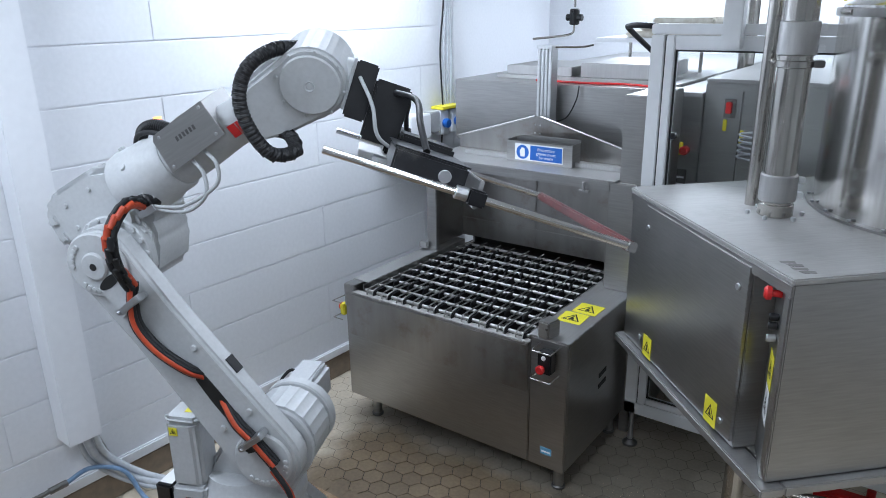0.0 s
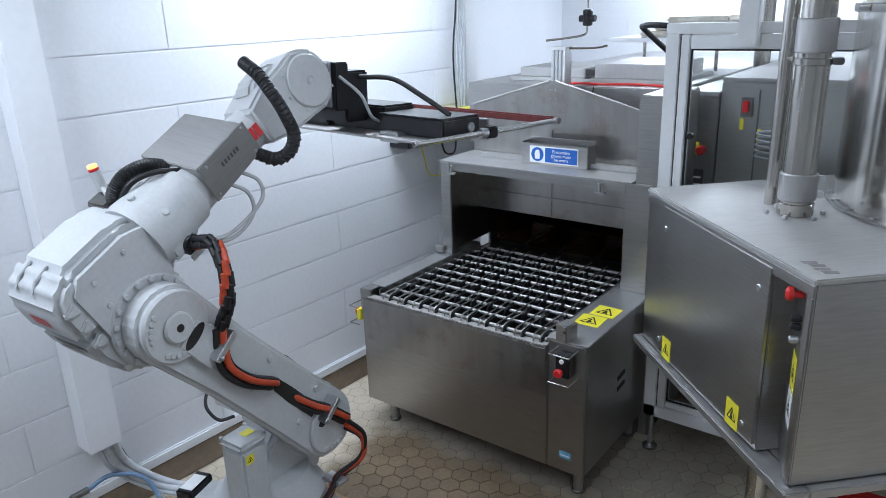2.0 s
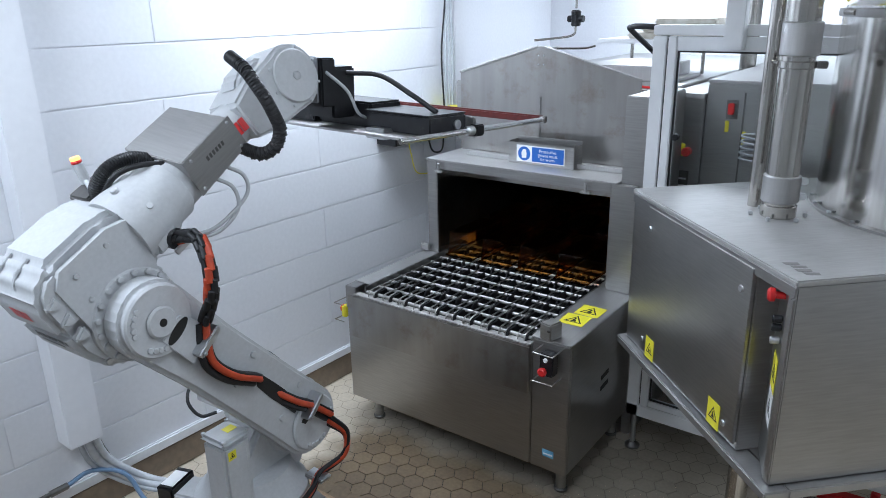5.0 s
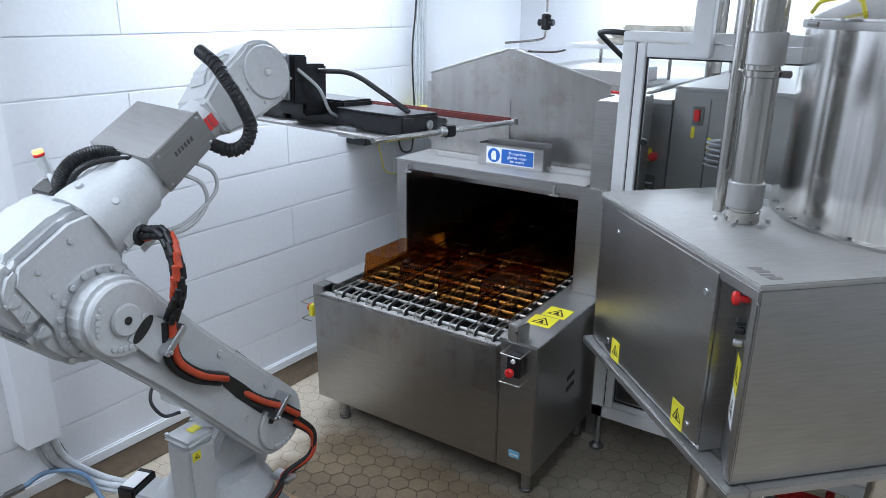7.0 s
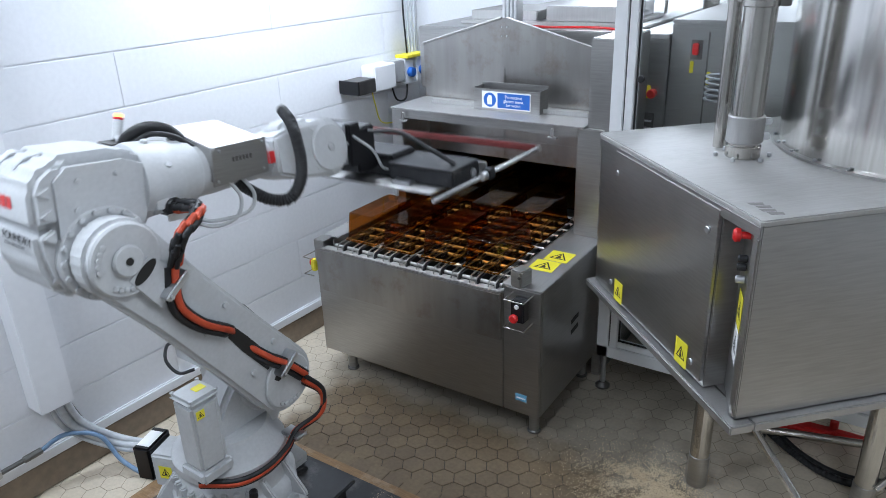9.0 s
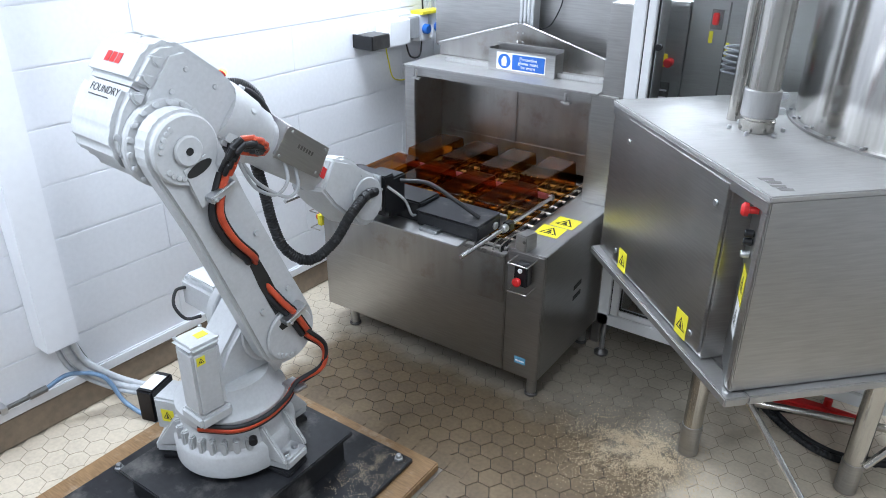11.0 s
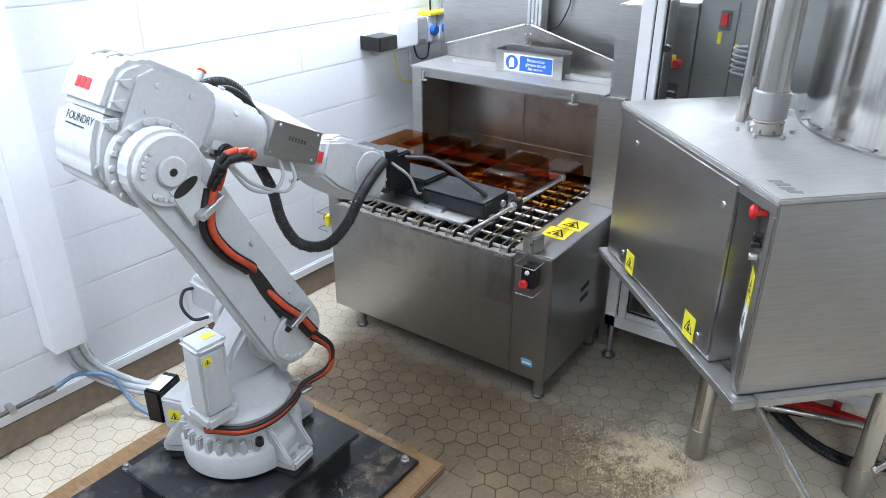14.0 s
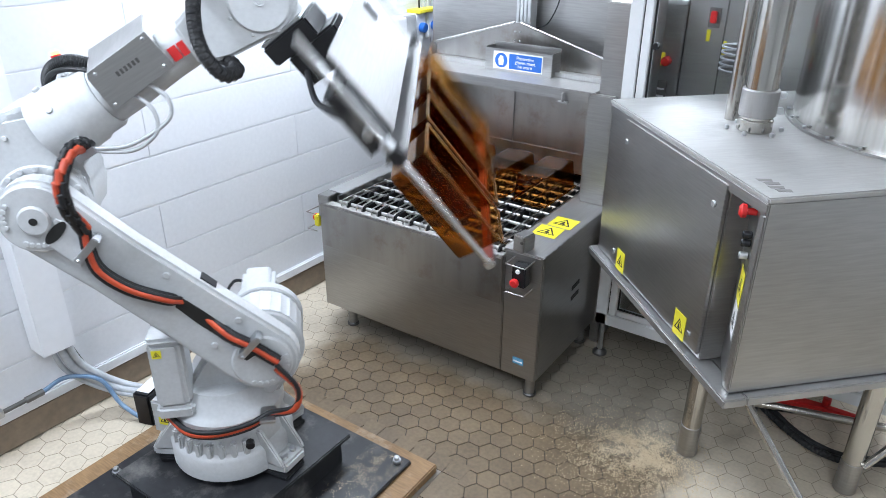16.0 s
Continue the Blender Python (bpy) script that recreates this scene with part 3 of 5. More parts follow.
# ---------------------------------------------------------------- dosing cabinet turned 45 degrees, pipe and tank
CX, CY, CA = 0.088, 0.412, -44.4
cab = thing("dosing_cabinet", "stainless steel control cabinet on legs with doors and switches", "cabinet", m=pose(CX, CY, 0, 0, 0, CA))
CW, CT, CB, CD = 1.194, 1.491, 0.735, 1.5
PANEL_A = -28.3
part("body", prism([(0.004, 0.006), (0.986, 0.006), (0.986, 0.095), (1.152, 0.006), (CW - 0.004, 0.006), (CW - 0.004, CD), (0.004, CD)], CB + 0.02, CT - 0.022, 0.003), STEEL, cab)


def on_panel(u, z):
    """A pose on the slanted switch panel, u of the way along it, z out of it."""
    return pose(0.986 + 0.166 * u, 0.095 - 0.089 * u, z, 90, 0, PANEL_A) @ Matrix.Translation((0, 0, 0.001))



part("top", box(-0.004, CW + 0.004, -0.006, CD, CT - 0.02, CT, 0.005), DUSTY, cab, "dusty flat steel top")
part("front_frame_top", box(0.0, CW, -0.004, 0.005, CT - 0.06, CT - 0.021, 0.003), STEEL, cab)
dr = part("door", box(0.179, 0.980, -0.008, 0.005, CB + 0.045, CT - 0.038, 0.002), STEEL, cab)
for x, z in ((0.924, 1.363), (0.913, 0.827)):
    part("lock", cyl(0.013, 0, 0.007, 18, 0.002, pose(x, -0.008, z, 90, 0, 0)), ZINC, dr)
part("lock", cyl(0.013, 0, 0.007, 18, 0.002, pose(0.212, -0.008, 1.36, 90, 0, 0)), ZINC, dr)
part("lock", cyl(0.013, 0, 0.007, 18, 0.002, pose(0.21, -0.008, 0.836, 90, 0, 0)), ZINC, dr)
part("corner_post", box(1.175, CW + 0.002, -0.006, 0.005, CB + 0.03, CT - 0.061, 0.004), STEEL, cab)
part("bottom_rail", box(-0.03, CW + 0.03, -0.03, 0.06, CB - 0.02, CB + 0.016, 0.005), STEEL_H, cab)
part("bottom_rail", box(CW - 0.03, CW + 0.03, 0.061, CD, CB - 0.02, CB + 0.016, 0.005), STEEL_H, cab)
part("bottom_plate", box(0.0, CW - 0.031, 0.061, CD, CB - 0.0, CB + 0.019, 0), STEEL, cab)
warning_triangle(cab, pose(0.289, -0.0095, 0.822, 90, 0, 0), 0.08, YELLOW, True)
warning_triangle(cab, pose(0.844, -0.0095, 0.825, 90, 0, 0), 0.085, YELLOW, True)
warning_triangle(cab, on_panel(0.66, 1.128), 0.098, YELLOW, True)
warning_triangle(cab, on_panel(0.66, 0.998), 0.098, WHITE, True)
sw = part("stop_switch", lathe([(0, 0), (0.012, 0), (0.012, 0.03), (0.022, 0.032), (0.024, 0.046), (0.016, 0.054), (0, 0.055)], 20, on_panel(0.72, 1.405)), RED, cab, "red mushroom stop switch", smooth=True)
for z in (1.325, 1.295, 1.25):
    part("selector", cyl(0.013, 0, 0.03, 16, 0.003, on_panel(0.74, z)), BLACK_PLASTIC if z > 1.26 else ZINC, cab, "black selector switch")
SMUDGE = mat("finger_marks", (0.30, 0.29, 0.28), (0.25, 0.24, 0.23), 0.6, 0.6, 40, 6)
for k in range(4):
    part("smudge", plate([(0.0, 0.0), (0.022, 0.003), (0.028, 0.045), (0.006, 0.05)], 0.0006, pose(CW - 0.16 + 0.032 * k, 0.05 + 0.006 * (k % 2), CT + 0.0002, 0, 0, -8)), SMUDGE, cab)
stand = thing("cabinet_stand", "round stainless steel legs with tubular braces under the cabinet", "stand")
for n, (x, y) in enumerate(((0.742, 0.118), (1.381, 0.274), (0.55, 0.95))):
    leg = part("leg", cyl(0.042, 0.0, CB - 0.022, 26, 0.003, Matrix.Translation((x, y, 0))), STEEL_PIPE, stand)
    part("sleeve", cyl(0.045, 0.0, 0.16, 26, 0.002, Matrix.Translation((x, y, 0))), STEEL, leg)
part("brace", rod((0.77, 0.10, 0.63), (1.36, -0.16, 0.05), 0.016), STEEL_PIPE, stand)
part("brace", rod((0.60, 0.90, 0.10), (0.82, 0.52, 0.085), 0.02), STEEL_PIPE, stand)
part("brace", rod((0.82, 0.52, 0.085), (1.50, 0.725, 0.075), 0.02), STEEL_PIPE, stand)
part("brace", rod((1.42, 0.25, 0.16), (1.75, 0.6, 0.55), 0.016), STEEL_PIPE, stand)
part("bracket", box(0.745, 0.80, 0.05, 0.11, 0.60, CB - 0.021, 0.003), STEEL, stand)

pipe = thing("vertical_duct", "polished stainless steel vertical duct with clamped collars", "pipe", m=pose(0.724, 0.285, 0))
part("tube", cyl(0.0585, CT, CEIL, 40, 0.0), STEEL_PIPE, pipe, smooth=True)
part("flange", cyl(0.066, CT + 0.0005, CT + 0.05, 40), STEEL_PIPE, pipe, smooth=True)
for z0, z1 in ((CT + 0.06, CT + 0.165), (2.10, 2.22)):
    c = part("collar", cyl(0.069, z0, z1, 40), STEEL_H, pipe, smooth=True)
    part("clamp_lug", box(0.065, 0.092, -0.015, 0.015, z0 + 0.01, z0 + 0.035, 0.004, Matrix.Rotation(radians(20), 4, "Z")), ALU, c)
    part("clamp_lug", box(0.065, 0.092, -0.015, 0.015, z1 - 0.035, z1 - 0.01, 0.004, Matrix.Rotation(radians(20), 4, "Z")), ALU, c)
cl = part("clamp", cyl(0.065, 2.055, 2.083, 40), STEEL_PIPE, pipe, smooth=True)
part("clamp_lug", box(0.062, 0.1, -0.02, 0.02, 2.056, 2.082, 0.004, Matrix.Rotation(radians(10), 4, "Z")), STEEL_DARK, cl)
part("clamp_link", rod((-0.07, 0.02, 2.07), (-0.11, 0.1, 2.07), 0.009), STEEL_PIPE, cl)
for k in range(6):
    a = k * 1.047 + 0.4
    part("bolt", cyl(0.009, CT, CT + 0.016, 10, 0.003, Matrix.Translation((0.1 * math.cos(a), 0.1 * math.sin(a), 0))), ZINC, pipe)
thin = tagged(part("thin_pipe", cyl(0.027, CT, CEIL, 24, 0, Matrix.Translation((0.61, 0.395, 0))), STEEL_PIPE, smooth=True), "thin stainless steel pipe beside the duct", "pipe")

tank = thing("holding_tank", "large cylindrical steel tank with rimmed lid, reflected bands put into its colour", "tank", m=pose(1.36, 0.74, 0))
TR = 0.575
part("shell", lathe([(0, CT + 0.012), (TR, CT + 0.012), (TR, 2.23), (0, 2.23)], 96), TANK, tank, smooth=True)
part("base_ring", lathe([(TR - 0.01, CT + 0.001), (TR + 0.025, CT + 0.001), (TR + 0.025, CT + 0.011), (TR - 0.01, CT + 0.011)], 96), STEEL, tank, smooth=True)
part("rim", lathe([(TR - 0.02, 2.231), (TR + 0.012, 2.231), (TR + 0.014, 2.245), (TR + 0.012, 2.26), (TR - 0.02, 2.26)], 96), STEEL_H, tank, smooth=True)
part("lid", lathe([(0, 2.40), (TR - 0.25, 2.39), (TR - 0.01, 2.27), (TR - 0.01, 2.262), (0, 2.262)], 96), TANK, tank, smooth=True)
part("rim_latch", rod((-TR * 0.93, -TR * 0.42, 2.247), (-TR * 0.85, -TR * 0.56, 2.247), 0.011), STEEL_PIPE, tank)
for k in range(10):
    a = radians(180 + 8 + k * 14)
    part("bolt", cyl(0.008, CT + 0.011, CT + 0.02, 10, 0.002, Matrix.Translation(((TR + 0.012) * math.cos(a), (TR + 0.012) * math.sin(a), 0))), ZINC, tank)
part("lanyard", tube([(-0.55, -0.12, 2.29), (-0.5, -0.24, 2.33), (-0.38, -0.32, 2.34), (-0.34, -0.42, 2.29)], 0.008), YELLOW, tank, "yellow lanyard")

# ---------------------------------------------------------------- white framed enclosure with clear panes
enc = thing("machine_enclosure", "white framed enclosure with clear panes on levelling feet", "enclosure")
EY = 0.62
part("corner_post", box(0.045, 0.108, EY, EY + 0.07, 0.20, 2.15, 0.004), ALU_FRAME, enc)
part("seal", box(0.109, 0.114, EY + 0.01, EY + 0.06, 0.27, 2.14, 0), INK_SHADE, enc, "black rubber seal")
part("stile", box(0.115, 0.155, EY, EY + 0.07, 0.27, 2.148, 0.004), ALU_FRAME, enc)
part("top_beam", box(0.045, 2.6, EY - 0.002, EY + 0.07, 2.153, 2.197, 0.004), ALU_FRAME, enc)
part("head_beam", box(0.157, 2.6, EY, EY + 0.06, 2.088, 2.148, 0.004), ALU_FRAME, enc)
part("hanger", box(0.371, 0.45, EY - 0.06, EY - 0.003, 2.098, CEIL, 0.004), ALU_FRAME, enc)
part("bottom_beam", box(0.045, 2.6, EY, EY + 0.07, 0.2, 0.268, 0.004), ALU_FRAME, enc)
part("bottom_rail", box(0.157, 2.6, EY + 0.01, EY + 0.06, 0.27, 0.30, 0.003), ALU_FRAME, enc)
pane = part("pane", box(0.157, 2.58, EY + 0.03, EY + 0.036, 0.302, 2.086, 0), GLASS, enc)
pane.visible_shadow = False
part("pane_seal", box(0.156, 0.163, EY + 0.02, EY + 0.029, 0.302, 2.086, 0), INK_SHADE, enc)
part("pane_seal", box(0.164, 2.58, EY + 0.02, EY + 0.029, 2.079, 2.086, 0), INK_SHADE, enc)
part("pane_seal", box(0.164, 2.58, EY + 0.02, EY + 0.029, 0.302, 0.309, 0), INK_SHADE, enc)
for x in (0.085, 1.6, 2.5):
    lg = part("leg", cyl(0.014, 0.03, 0.2, 14, 0.002, Matrix.Translation((x, EY + 0.02, 0))), ZINC, enc)
    part("foot", lathe([(0, 0), (0.04, 0), (0.04, 0.012), (0.018, 0.03), (0, 0.03)], 20, Matrix.Translation((x, EY + 0.02, 0))), STEEL_DARK, lg)
part("black_handle", tube([(0.06, EY + 0.04, 2.185), (-0.03, EY + 0.04, 2.19), (-0.085, EY + 0.06, 2.185), (-0.09, EY + 0.1, 2.16), (0.04, EY + 0.3, 1.98)], 0.013), RUBBER, enc)
knob = part("catch", cyl(0.016, 0, 0.03, 14, 0.004, pose(0.18, EY + 0.03, 1.70, 90, 0, 0)), BLACK_PLASTIC, enc)

# machines behind the panes
sec = thing("rinse_cabinet", "stainless steel rinse cabinet with switches behind the clear panes", "cabinet")
part("body", box(-0.08, 0.103, 1.3, 3.4, 0.0, 1.80, 0.006), STEEL, sec)
part("lid", box(-0.085, 0.105, 1.28, 3.4, 1.802, 1.825, 0.004), STEEL_H, sec)
part("stop_switch", cyl(0.025, 0, 0.05, 16, 0.006, pose(0.035, 1.3, 1.51, 90, 0, 0)), RED, sec, "red mushroom switch")
part("switch_plate", box(-0.015, 0.02, 1.292, 1.299, 1.48, 1.55, 0.002), YELLOW, sec)
part("label_frame", box(-0.04, 0.05, 1.292, 1.299, 1.26, 1.40, 0.002), STEEL_DARK, sec)
part("label_line", box(-0.03, 0.04, 1.289, 1.2915, 1.31, 1.32, 0), WHITE, sec)
part("label_line", box(-0.03, 0.04, 1.289, 1.2915, 1.35, 1.36, 0), WHITE, sec)
far = thing("dryer_cabinet", "stainless steel dryer cabinet at the back of the line", "cabinet")
part("body", box(0.108, 1.9, 1.31, 3.2, 0.0, 1.88, 0.006), STEEL, far)
for x in (0.30, 0.52):
    part("door_seam", box(x, x + 0.008, 1.306, 1.3095, 0.4, 1.84, 0), STEEL_DARK, far)
part("isolator_plate", box(0.215, 0.275, 1.303, 1.3095, 1.70, 1.80, 0.002), STEEL_DARK, far)
part("isolator", box(0.228, 0.258, 1.28, 1.3025, 1.725, 1.785, 0.004), RED, far, "red isolator handle")
part("tag", box(0.216, 0.236, 1.303, 1.3095, 1.63, 1.69, 0.002), YELLOW, far)
part("lid", box(0.108, 1.9, 1.30, 3.2, 1.882, 1.90, 0.004), STEEL_H, far)
part("tag", box(0.308, 0.326, 1.303, 1.3095, 1.57, 1.64, 0.002), YELLOW, far)
part("coil_hose", tube([(0.35 + 0.035 * math.cos(k * 1.3), 1.27 + 0.02 * math.sin(k * 1.3), 1.64 - 0.006 * k) for k in range(26)], 0.006, 6, 3), GREY_CABLE, far, "coiled grey hose")
for x in (0.30, 0.42):
    tagged(part("exhaust_duct", cyl(0.05, 1.826, CEIL, 28, 0, Matrix.Translation((x - 0.25, 2.0 + x, 0))), STEEL_PIPE, smooth=True), "polished steel exhaust duct rising from the rinse cabinet", "pipe")
trolley = thing("sack_shelf", "white shelf stacked with folded sacks behind the tunnel", "shelf")
part("board", box(-1.0, -0.15, 2.3, 2.8, 2.02, 2.05, 0.006), TRUNK, trolley)
part("post", rod((-0.75, 2.35, 1.832), (-0.75, 2.35, 2.02), 0.012), STEEL_PIPE, trolley)
part("post", rod((-0.25, 2.35, 1.832), (-0.25, 2.35, 2.02), 0.012), STEEL_PIPE, trolley)
for k in range(3):
    bm = box(-0.80 + 0.10 * k, -0.25 + 0.03 * k, 2.35, 2.8, 2.053 + 0.045 * k, 2.094 + 0.045 * k, 0.012)
    bmesh.ops.subdivide_edges(bm, edges=bm.edges[:], cuts=4, use_grid_fill=True)
    for v in bm.verts:
        v.co += Vector((noise.noise(v.co * 6), noise.noise(v.co * 7 + Vector((3, 1, 2))), 0)) * 0.012
    tagged(part("folded_sack", bm, CLOTH), "folded off-white sack on the shelf", "sack", "folded sacks")
valve = thing("hanging_valve", "black valve hanging on a thin pipe", "valve", m=pose(-1.12, 2.2, 0))
part("drop_pipe", rod((0, 0, 2.26), (0, 0, CEIL), 0.009), STEEL_PIPE, valve)
part("body", cyl(0.035, 2.14, 2.25, 16, 0.008), BLACK_PLASTIC, valve)
part("side_port", rod((-0.06, 0, 2.19), (0.06, 0, 2.19), 0.024), BLACK_PLASTIC, valve)
part("handle", rod((0, -0.05, 2.23), (0, 0.05, 2.23), 0.01), BLACK_PLASTIC, valve)
part("outlet", tube([(0, 0, 2.14), (-0.02, 0, 2.08), (-0.12, -0.1, 2.06), (-0.22, -0.2, 2.05)], 0.008), STEEL_PIPE, valve)

# ---------------------------------------------------------------- services on the left wall
tr = thing("trunking_column", "white cable trunking column on the wall", "trunking", m=WALL_M)
part("cover", box(0.003, 0.126, -1.455, -1.306, 0.445, CEIL - 0.005, 0.004), TRUNK, tr)
CAB = [((0.06, -1.36, 0.45), (0.06, -1.31, 0.28), (0.13, -1.18, 0.13), (0.3, -1.08, 0.11), (0.5, -1.02, 0.2), (0.68, -1.05, 0.3))]
for n, (r, mt, off) in enumerate(((0.02, GREY_CABLE, 0.0), (0.016, GREY_CABLE, 0.03), (0.012, GREY_CABLE, -0.03))):
    pts = [(x + off * 0.6, y + off, z + off * 0.4) for x, y, z in CAB[0]]
    pts[-1] = (0.68 + off, -1.05, 0.31 + off * 0.3)
    tagged(part("supply_cable", tube(pts, r), mt, m=WALL_M, smooth=True), "grey supply cable from trunking to robot base", "cable", "robot supply cables")
tagged(part("earth_cable", tube([(0.07, -1.32, 0.45), (0.07, -1.25, 0.25), (0.16, -1.12, 0.08), (0.4, -1.13, 0.03), (0.66, -1.18, 0.12)], 0.008), RUBBER, m=WALL_M, smooth=True), "thin black cable from trunking to robot base", "cable")
air = thing("air_supply", "grey air pipe on wall clips with blue hose", "pipe", m=WALL_M)
part("pipe", rod((0.045, -3.2, 0.215), (0.045, -1.55, 0.235), 0.011), STEEL_DARK, air)
part("clip", box(0.0, 0.06, -1.68, -1.65, 0.213, 0.25, 0.004), ZINC, air)
part("coupling", rod((0.045, -1.55, 0.235), (0.05, -1.47, 0.24), 0.016), STEEL_DARK, air)
part("hose", tube([(0.05, -1.475, 0.24), (0.06, -1.36, 0.26), (0.12, -1.24, 0.2), (0.2, -1.2, 0.06), (0.38, -1.16, 0.012), (0.55, -1.1, 0.03), (0.66, -1.12, 0.12)], 0.011), BLUE_HOSE, air, "blue air hose", smooth=True)
sock = thing("socket_row", "row of white and black boxes with blue industrial sockets", "sockets", m=WALL_M)
part("cable_tray", box(0.003, 0.16, 0.735, 0.75, 1.47, 1.55, 0.002), BLACK_PLASTIC, sock)
part("junction_box", box(0.003, 0.14, 0.751, 0.93, 1.46, 1.545, 0.005), STEEL_DARK, sock)
part("white_box", box(0.003, 0.12, 0.945, 1.16, 1.45, 1.61, 0.008), TRUNK, sock)
part("grey_box", box(0.003, 0.1, 1.165, 1.28, 1.47, 1.61, 0.006), ROBOT_DK, sock)
for y in (1.34, 1.47):
    s = part("socket_housing", box(0.003, 0.09, y - 0.05, y + 0.05, 1.44, 1.61, 0.008), TRUNK, sock)
    part("socket_lid", cyl(0.032, 0.09, 0.13, 20, 0.006, Matrix.Translation((0, y, 1.52)) @ Matrix.Rotation(radians(90), 4, "Y")), BLUE, s, "blue socket lid")
part("yellow_strip", box(0.003, 0.11, 1.30, 1.52, 1.612, 1.632, 0.003), YELLOW, sock)
part("earth_wire", tube([(0.08, 0.95, 1.47), (0.06, 1.0, 1.36), (0.02, 1.1, 1.22), (0.03, 1.25, 1.2), (0.02, 1.3, 1.26)], 0.004), YELLOW, sock)
part("loop", tube([(0.08, 1.15, 1.47), (0.08, 1.2, 1.36), (0.08, 1.3, 1.35), (0.07, 1.34, 1.47)], 0.006), RUBBER, sock)
for k in range(4):
    tagged(part("riser_cable", tube([(0.03, 1.40 + 0.03 * k, 1.63), (0.03, 1.38 + 0.04 * k, 2.0), (0.035, 1.42 + 0.02 * k, 2.4), (0.03, 1.40 + 0.04 * k, CEIL)], 0.006 + 0.002 * (k % 2)), GREY_CABLE if k else RUBBER, m=WALL_M), "cable rising up the wall corner", "cable", "riser cables")
mop = thing("floor_squeegee", "red floor tool lying behind the cabinet legs", "floor tool")
part("blade", prism([(0.98, 0.70), (1.07, 0.79), (1.22, 0.80), (1.45, 0.80), (1.45, 0.77), (1.2, 0.735)], 0.002, 0.05, 0.012), RED, mop)
part("stub", cyl(0.02, 0.0, 0.045, 14, 0.004, pose(1.22, 0.785, 0.048)), RED, mop)
tagged(part("drain_hose", tube([(0.93, 0.62, 0.05), (1.01, 0.58, 0.025), (1.1, 0.517, 0.02), (1.21, 0.452, 0.02), (1.33, 0.435, 0.02), (1.47, 0.50, 0.02), (1.8, 0.7, 0.02)], 0.018, ribs=0.003, steps=16), RUBBER, smooth=True), "black ribbed hose lying on the floor", "hose")
tagged(part("drain_hose", tube([(0.95, 0.64, 0.05), (1.03, 0.60, 0.03), (1.12, 0.54, 0.017), (1.24, 0.483, 0.017), (1.36, 0.48, 0.017), (1.5, 0.55, 0.017), (1.8, 0.76, 0.017)], 0.015), RUBBER, smooth=True), "black smooth hose lying on the floor", "hose")
cas = thing("castor", "dark swivel castor under the brace", "castor", m=pose(0.93, 0.60, 0))
part("wheel", rod((-0.015, 0, 0.035), (0.015, 0, 0.035), 0.035), RUBBER, cas)
part("fork", box(-0.025, 0.025, -0.02, 0.03, 0.072, 0.09, 0.004), ZINC, cas)

# ---------------------------------------------------------------- robot: plinth
BX, BY, BZ = -0.77, -1.20, 0.235
BAND = (BX - 0.62, BX + 0.755, BY - 1.2, BY + 0.665)
plinth = thing("robot_plinth", "black painted steel plinth bolted on a raw wooden board", "plinth", m=pose(BX, BY, 0))
part("board", box(-0.62, 0.64, -1.15, 0.55, 0.0005, 0.045, 0.006), WOOD, plinth, "raw stained wooden board")
part("floor_plate", box(-0.5, 0.545, -0.6, 0.485, 0.0455, 0.066, 0.004), BLACK, plinth)
part("box_frame", box(-0.27, 0.30, -0.35, 0.31, 0.0665, 0.185, 0.004), BLACK, plinth)
part("top_plate", box(-0.30, 0.325, -0.38, 0.345, 0.186, 0.208, 0.005), BLACK, plinth)
for x, y in ((0.5, 0.44), (-0.45, 0.44), (0.5, -0.55), (-0.45, -0.3)):
    b = part("anchor_bolt", cyl(0.012, 0.066, 0.10, 12, 0.003, pose(x, y, 0)), ZINC, plinth)
    part("nut", cyl(0.02, 0.0665, 0.083, 6, 0.002, pose(x, y, 0)), ZINC, b)
for a in (8, 80, 145, 218):
    part("pad", box(0.16, 0.30, -0.06, 0.06, 0.2085, 0.229, 0.004, Matrix.Rotation(radians(a), 4, "Z")), BLACK, plinth)

# ---------------------------------------------------------------- robot
RX, RY, RZ = -0.795, -1.189, 0.230  # foot of the arm
A1, D1, A2, A3, D4, D6 = 0.174, 0.524, 0.895, 0.18, 0.972, 0.138
robot = thing("industrial_robot", "light grey six-axis industrial robot arm with orange and black cables", "robot arm", m=pose(RX, RY, RZ))
XZ = Matrix(((1, 0, 0, 0), (0, 0, -1, 0), (0, 1, 0, 0), (0, 0, 0, 1)))  # an outline's x, y become x, z; its height runs to -y


def slab(outline, y0, y1, bev, segs=3):
    """An outline in x, z, thick from y0 to y1."""
    return prism(outline, -y1, -y0, bev, XZ, segs)


def arc(cx, cz, r, a0, a1, n):
    return [(cx + r * math.cos(radians(a0 + (a1 - a0) * k / n)), cz + r * math.sin(radians(a0 + (a1 - a0) * k / n))) for k in range(n + 1)]


def along_y(r, y0, y1, x=0, z=0, n=36, bev=0.006):
    return cyl(r, -y1, -y0, n, bev, Matrix.Translation((x, 0, z)) @ XZ)


def along_x(profile, n=36, z=0):
    """A profile of (radius, x) turned about the x axis."""
    return lathe(profile, n, Matrix.Translation((0, 0, z)) @ Matrix(((0, 0, 1, 0), (0, 1, 0, 0), (-1, 0, 0, 0), (0, 0, 0, 1))))


def bolts(parent, spots, r=0.009, h=0.008, mt=None):
    """Bolt heads; spots: (pose) list, heads along local z."""
    for m in spots:
        part("bolt", cyl(r, -0.002, h, 10, 0.002, m), mt or ROBOT, parent)


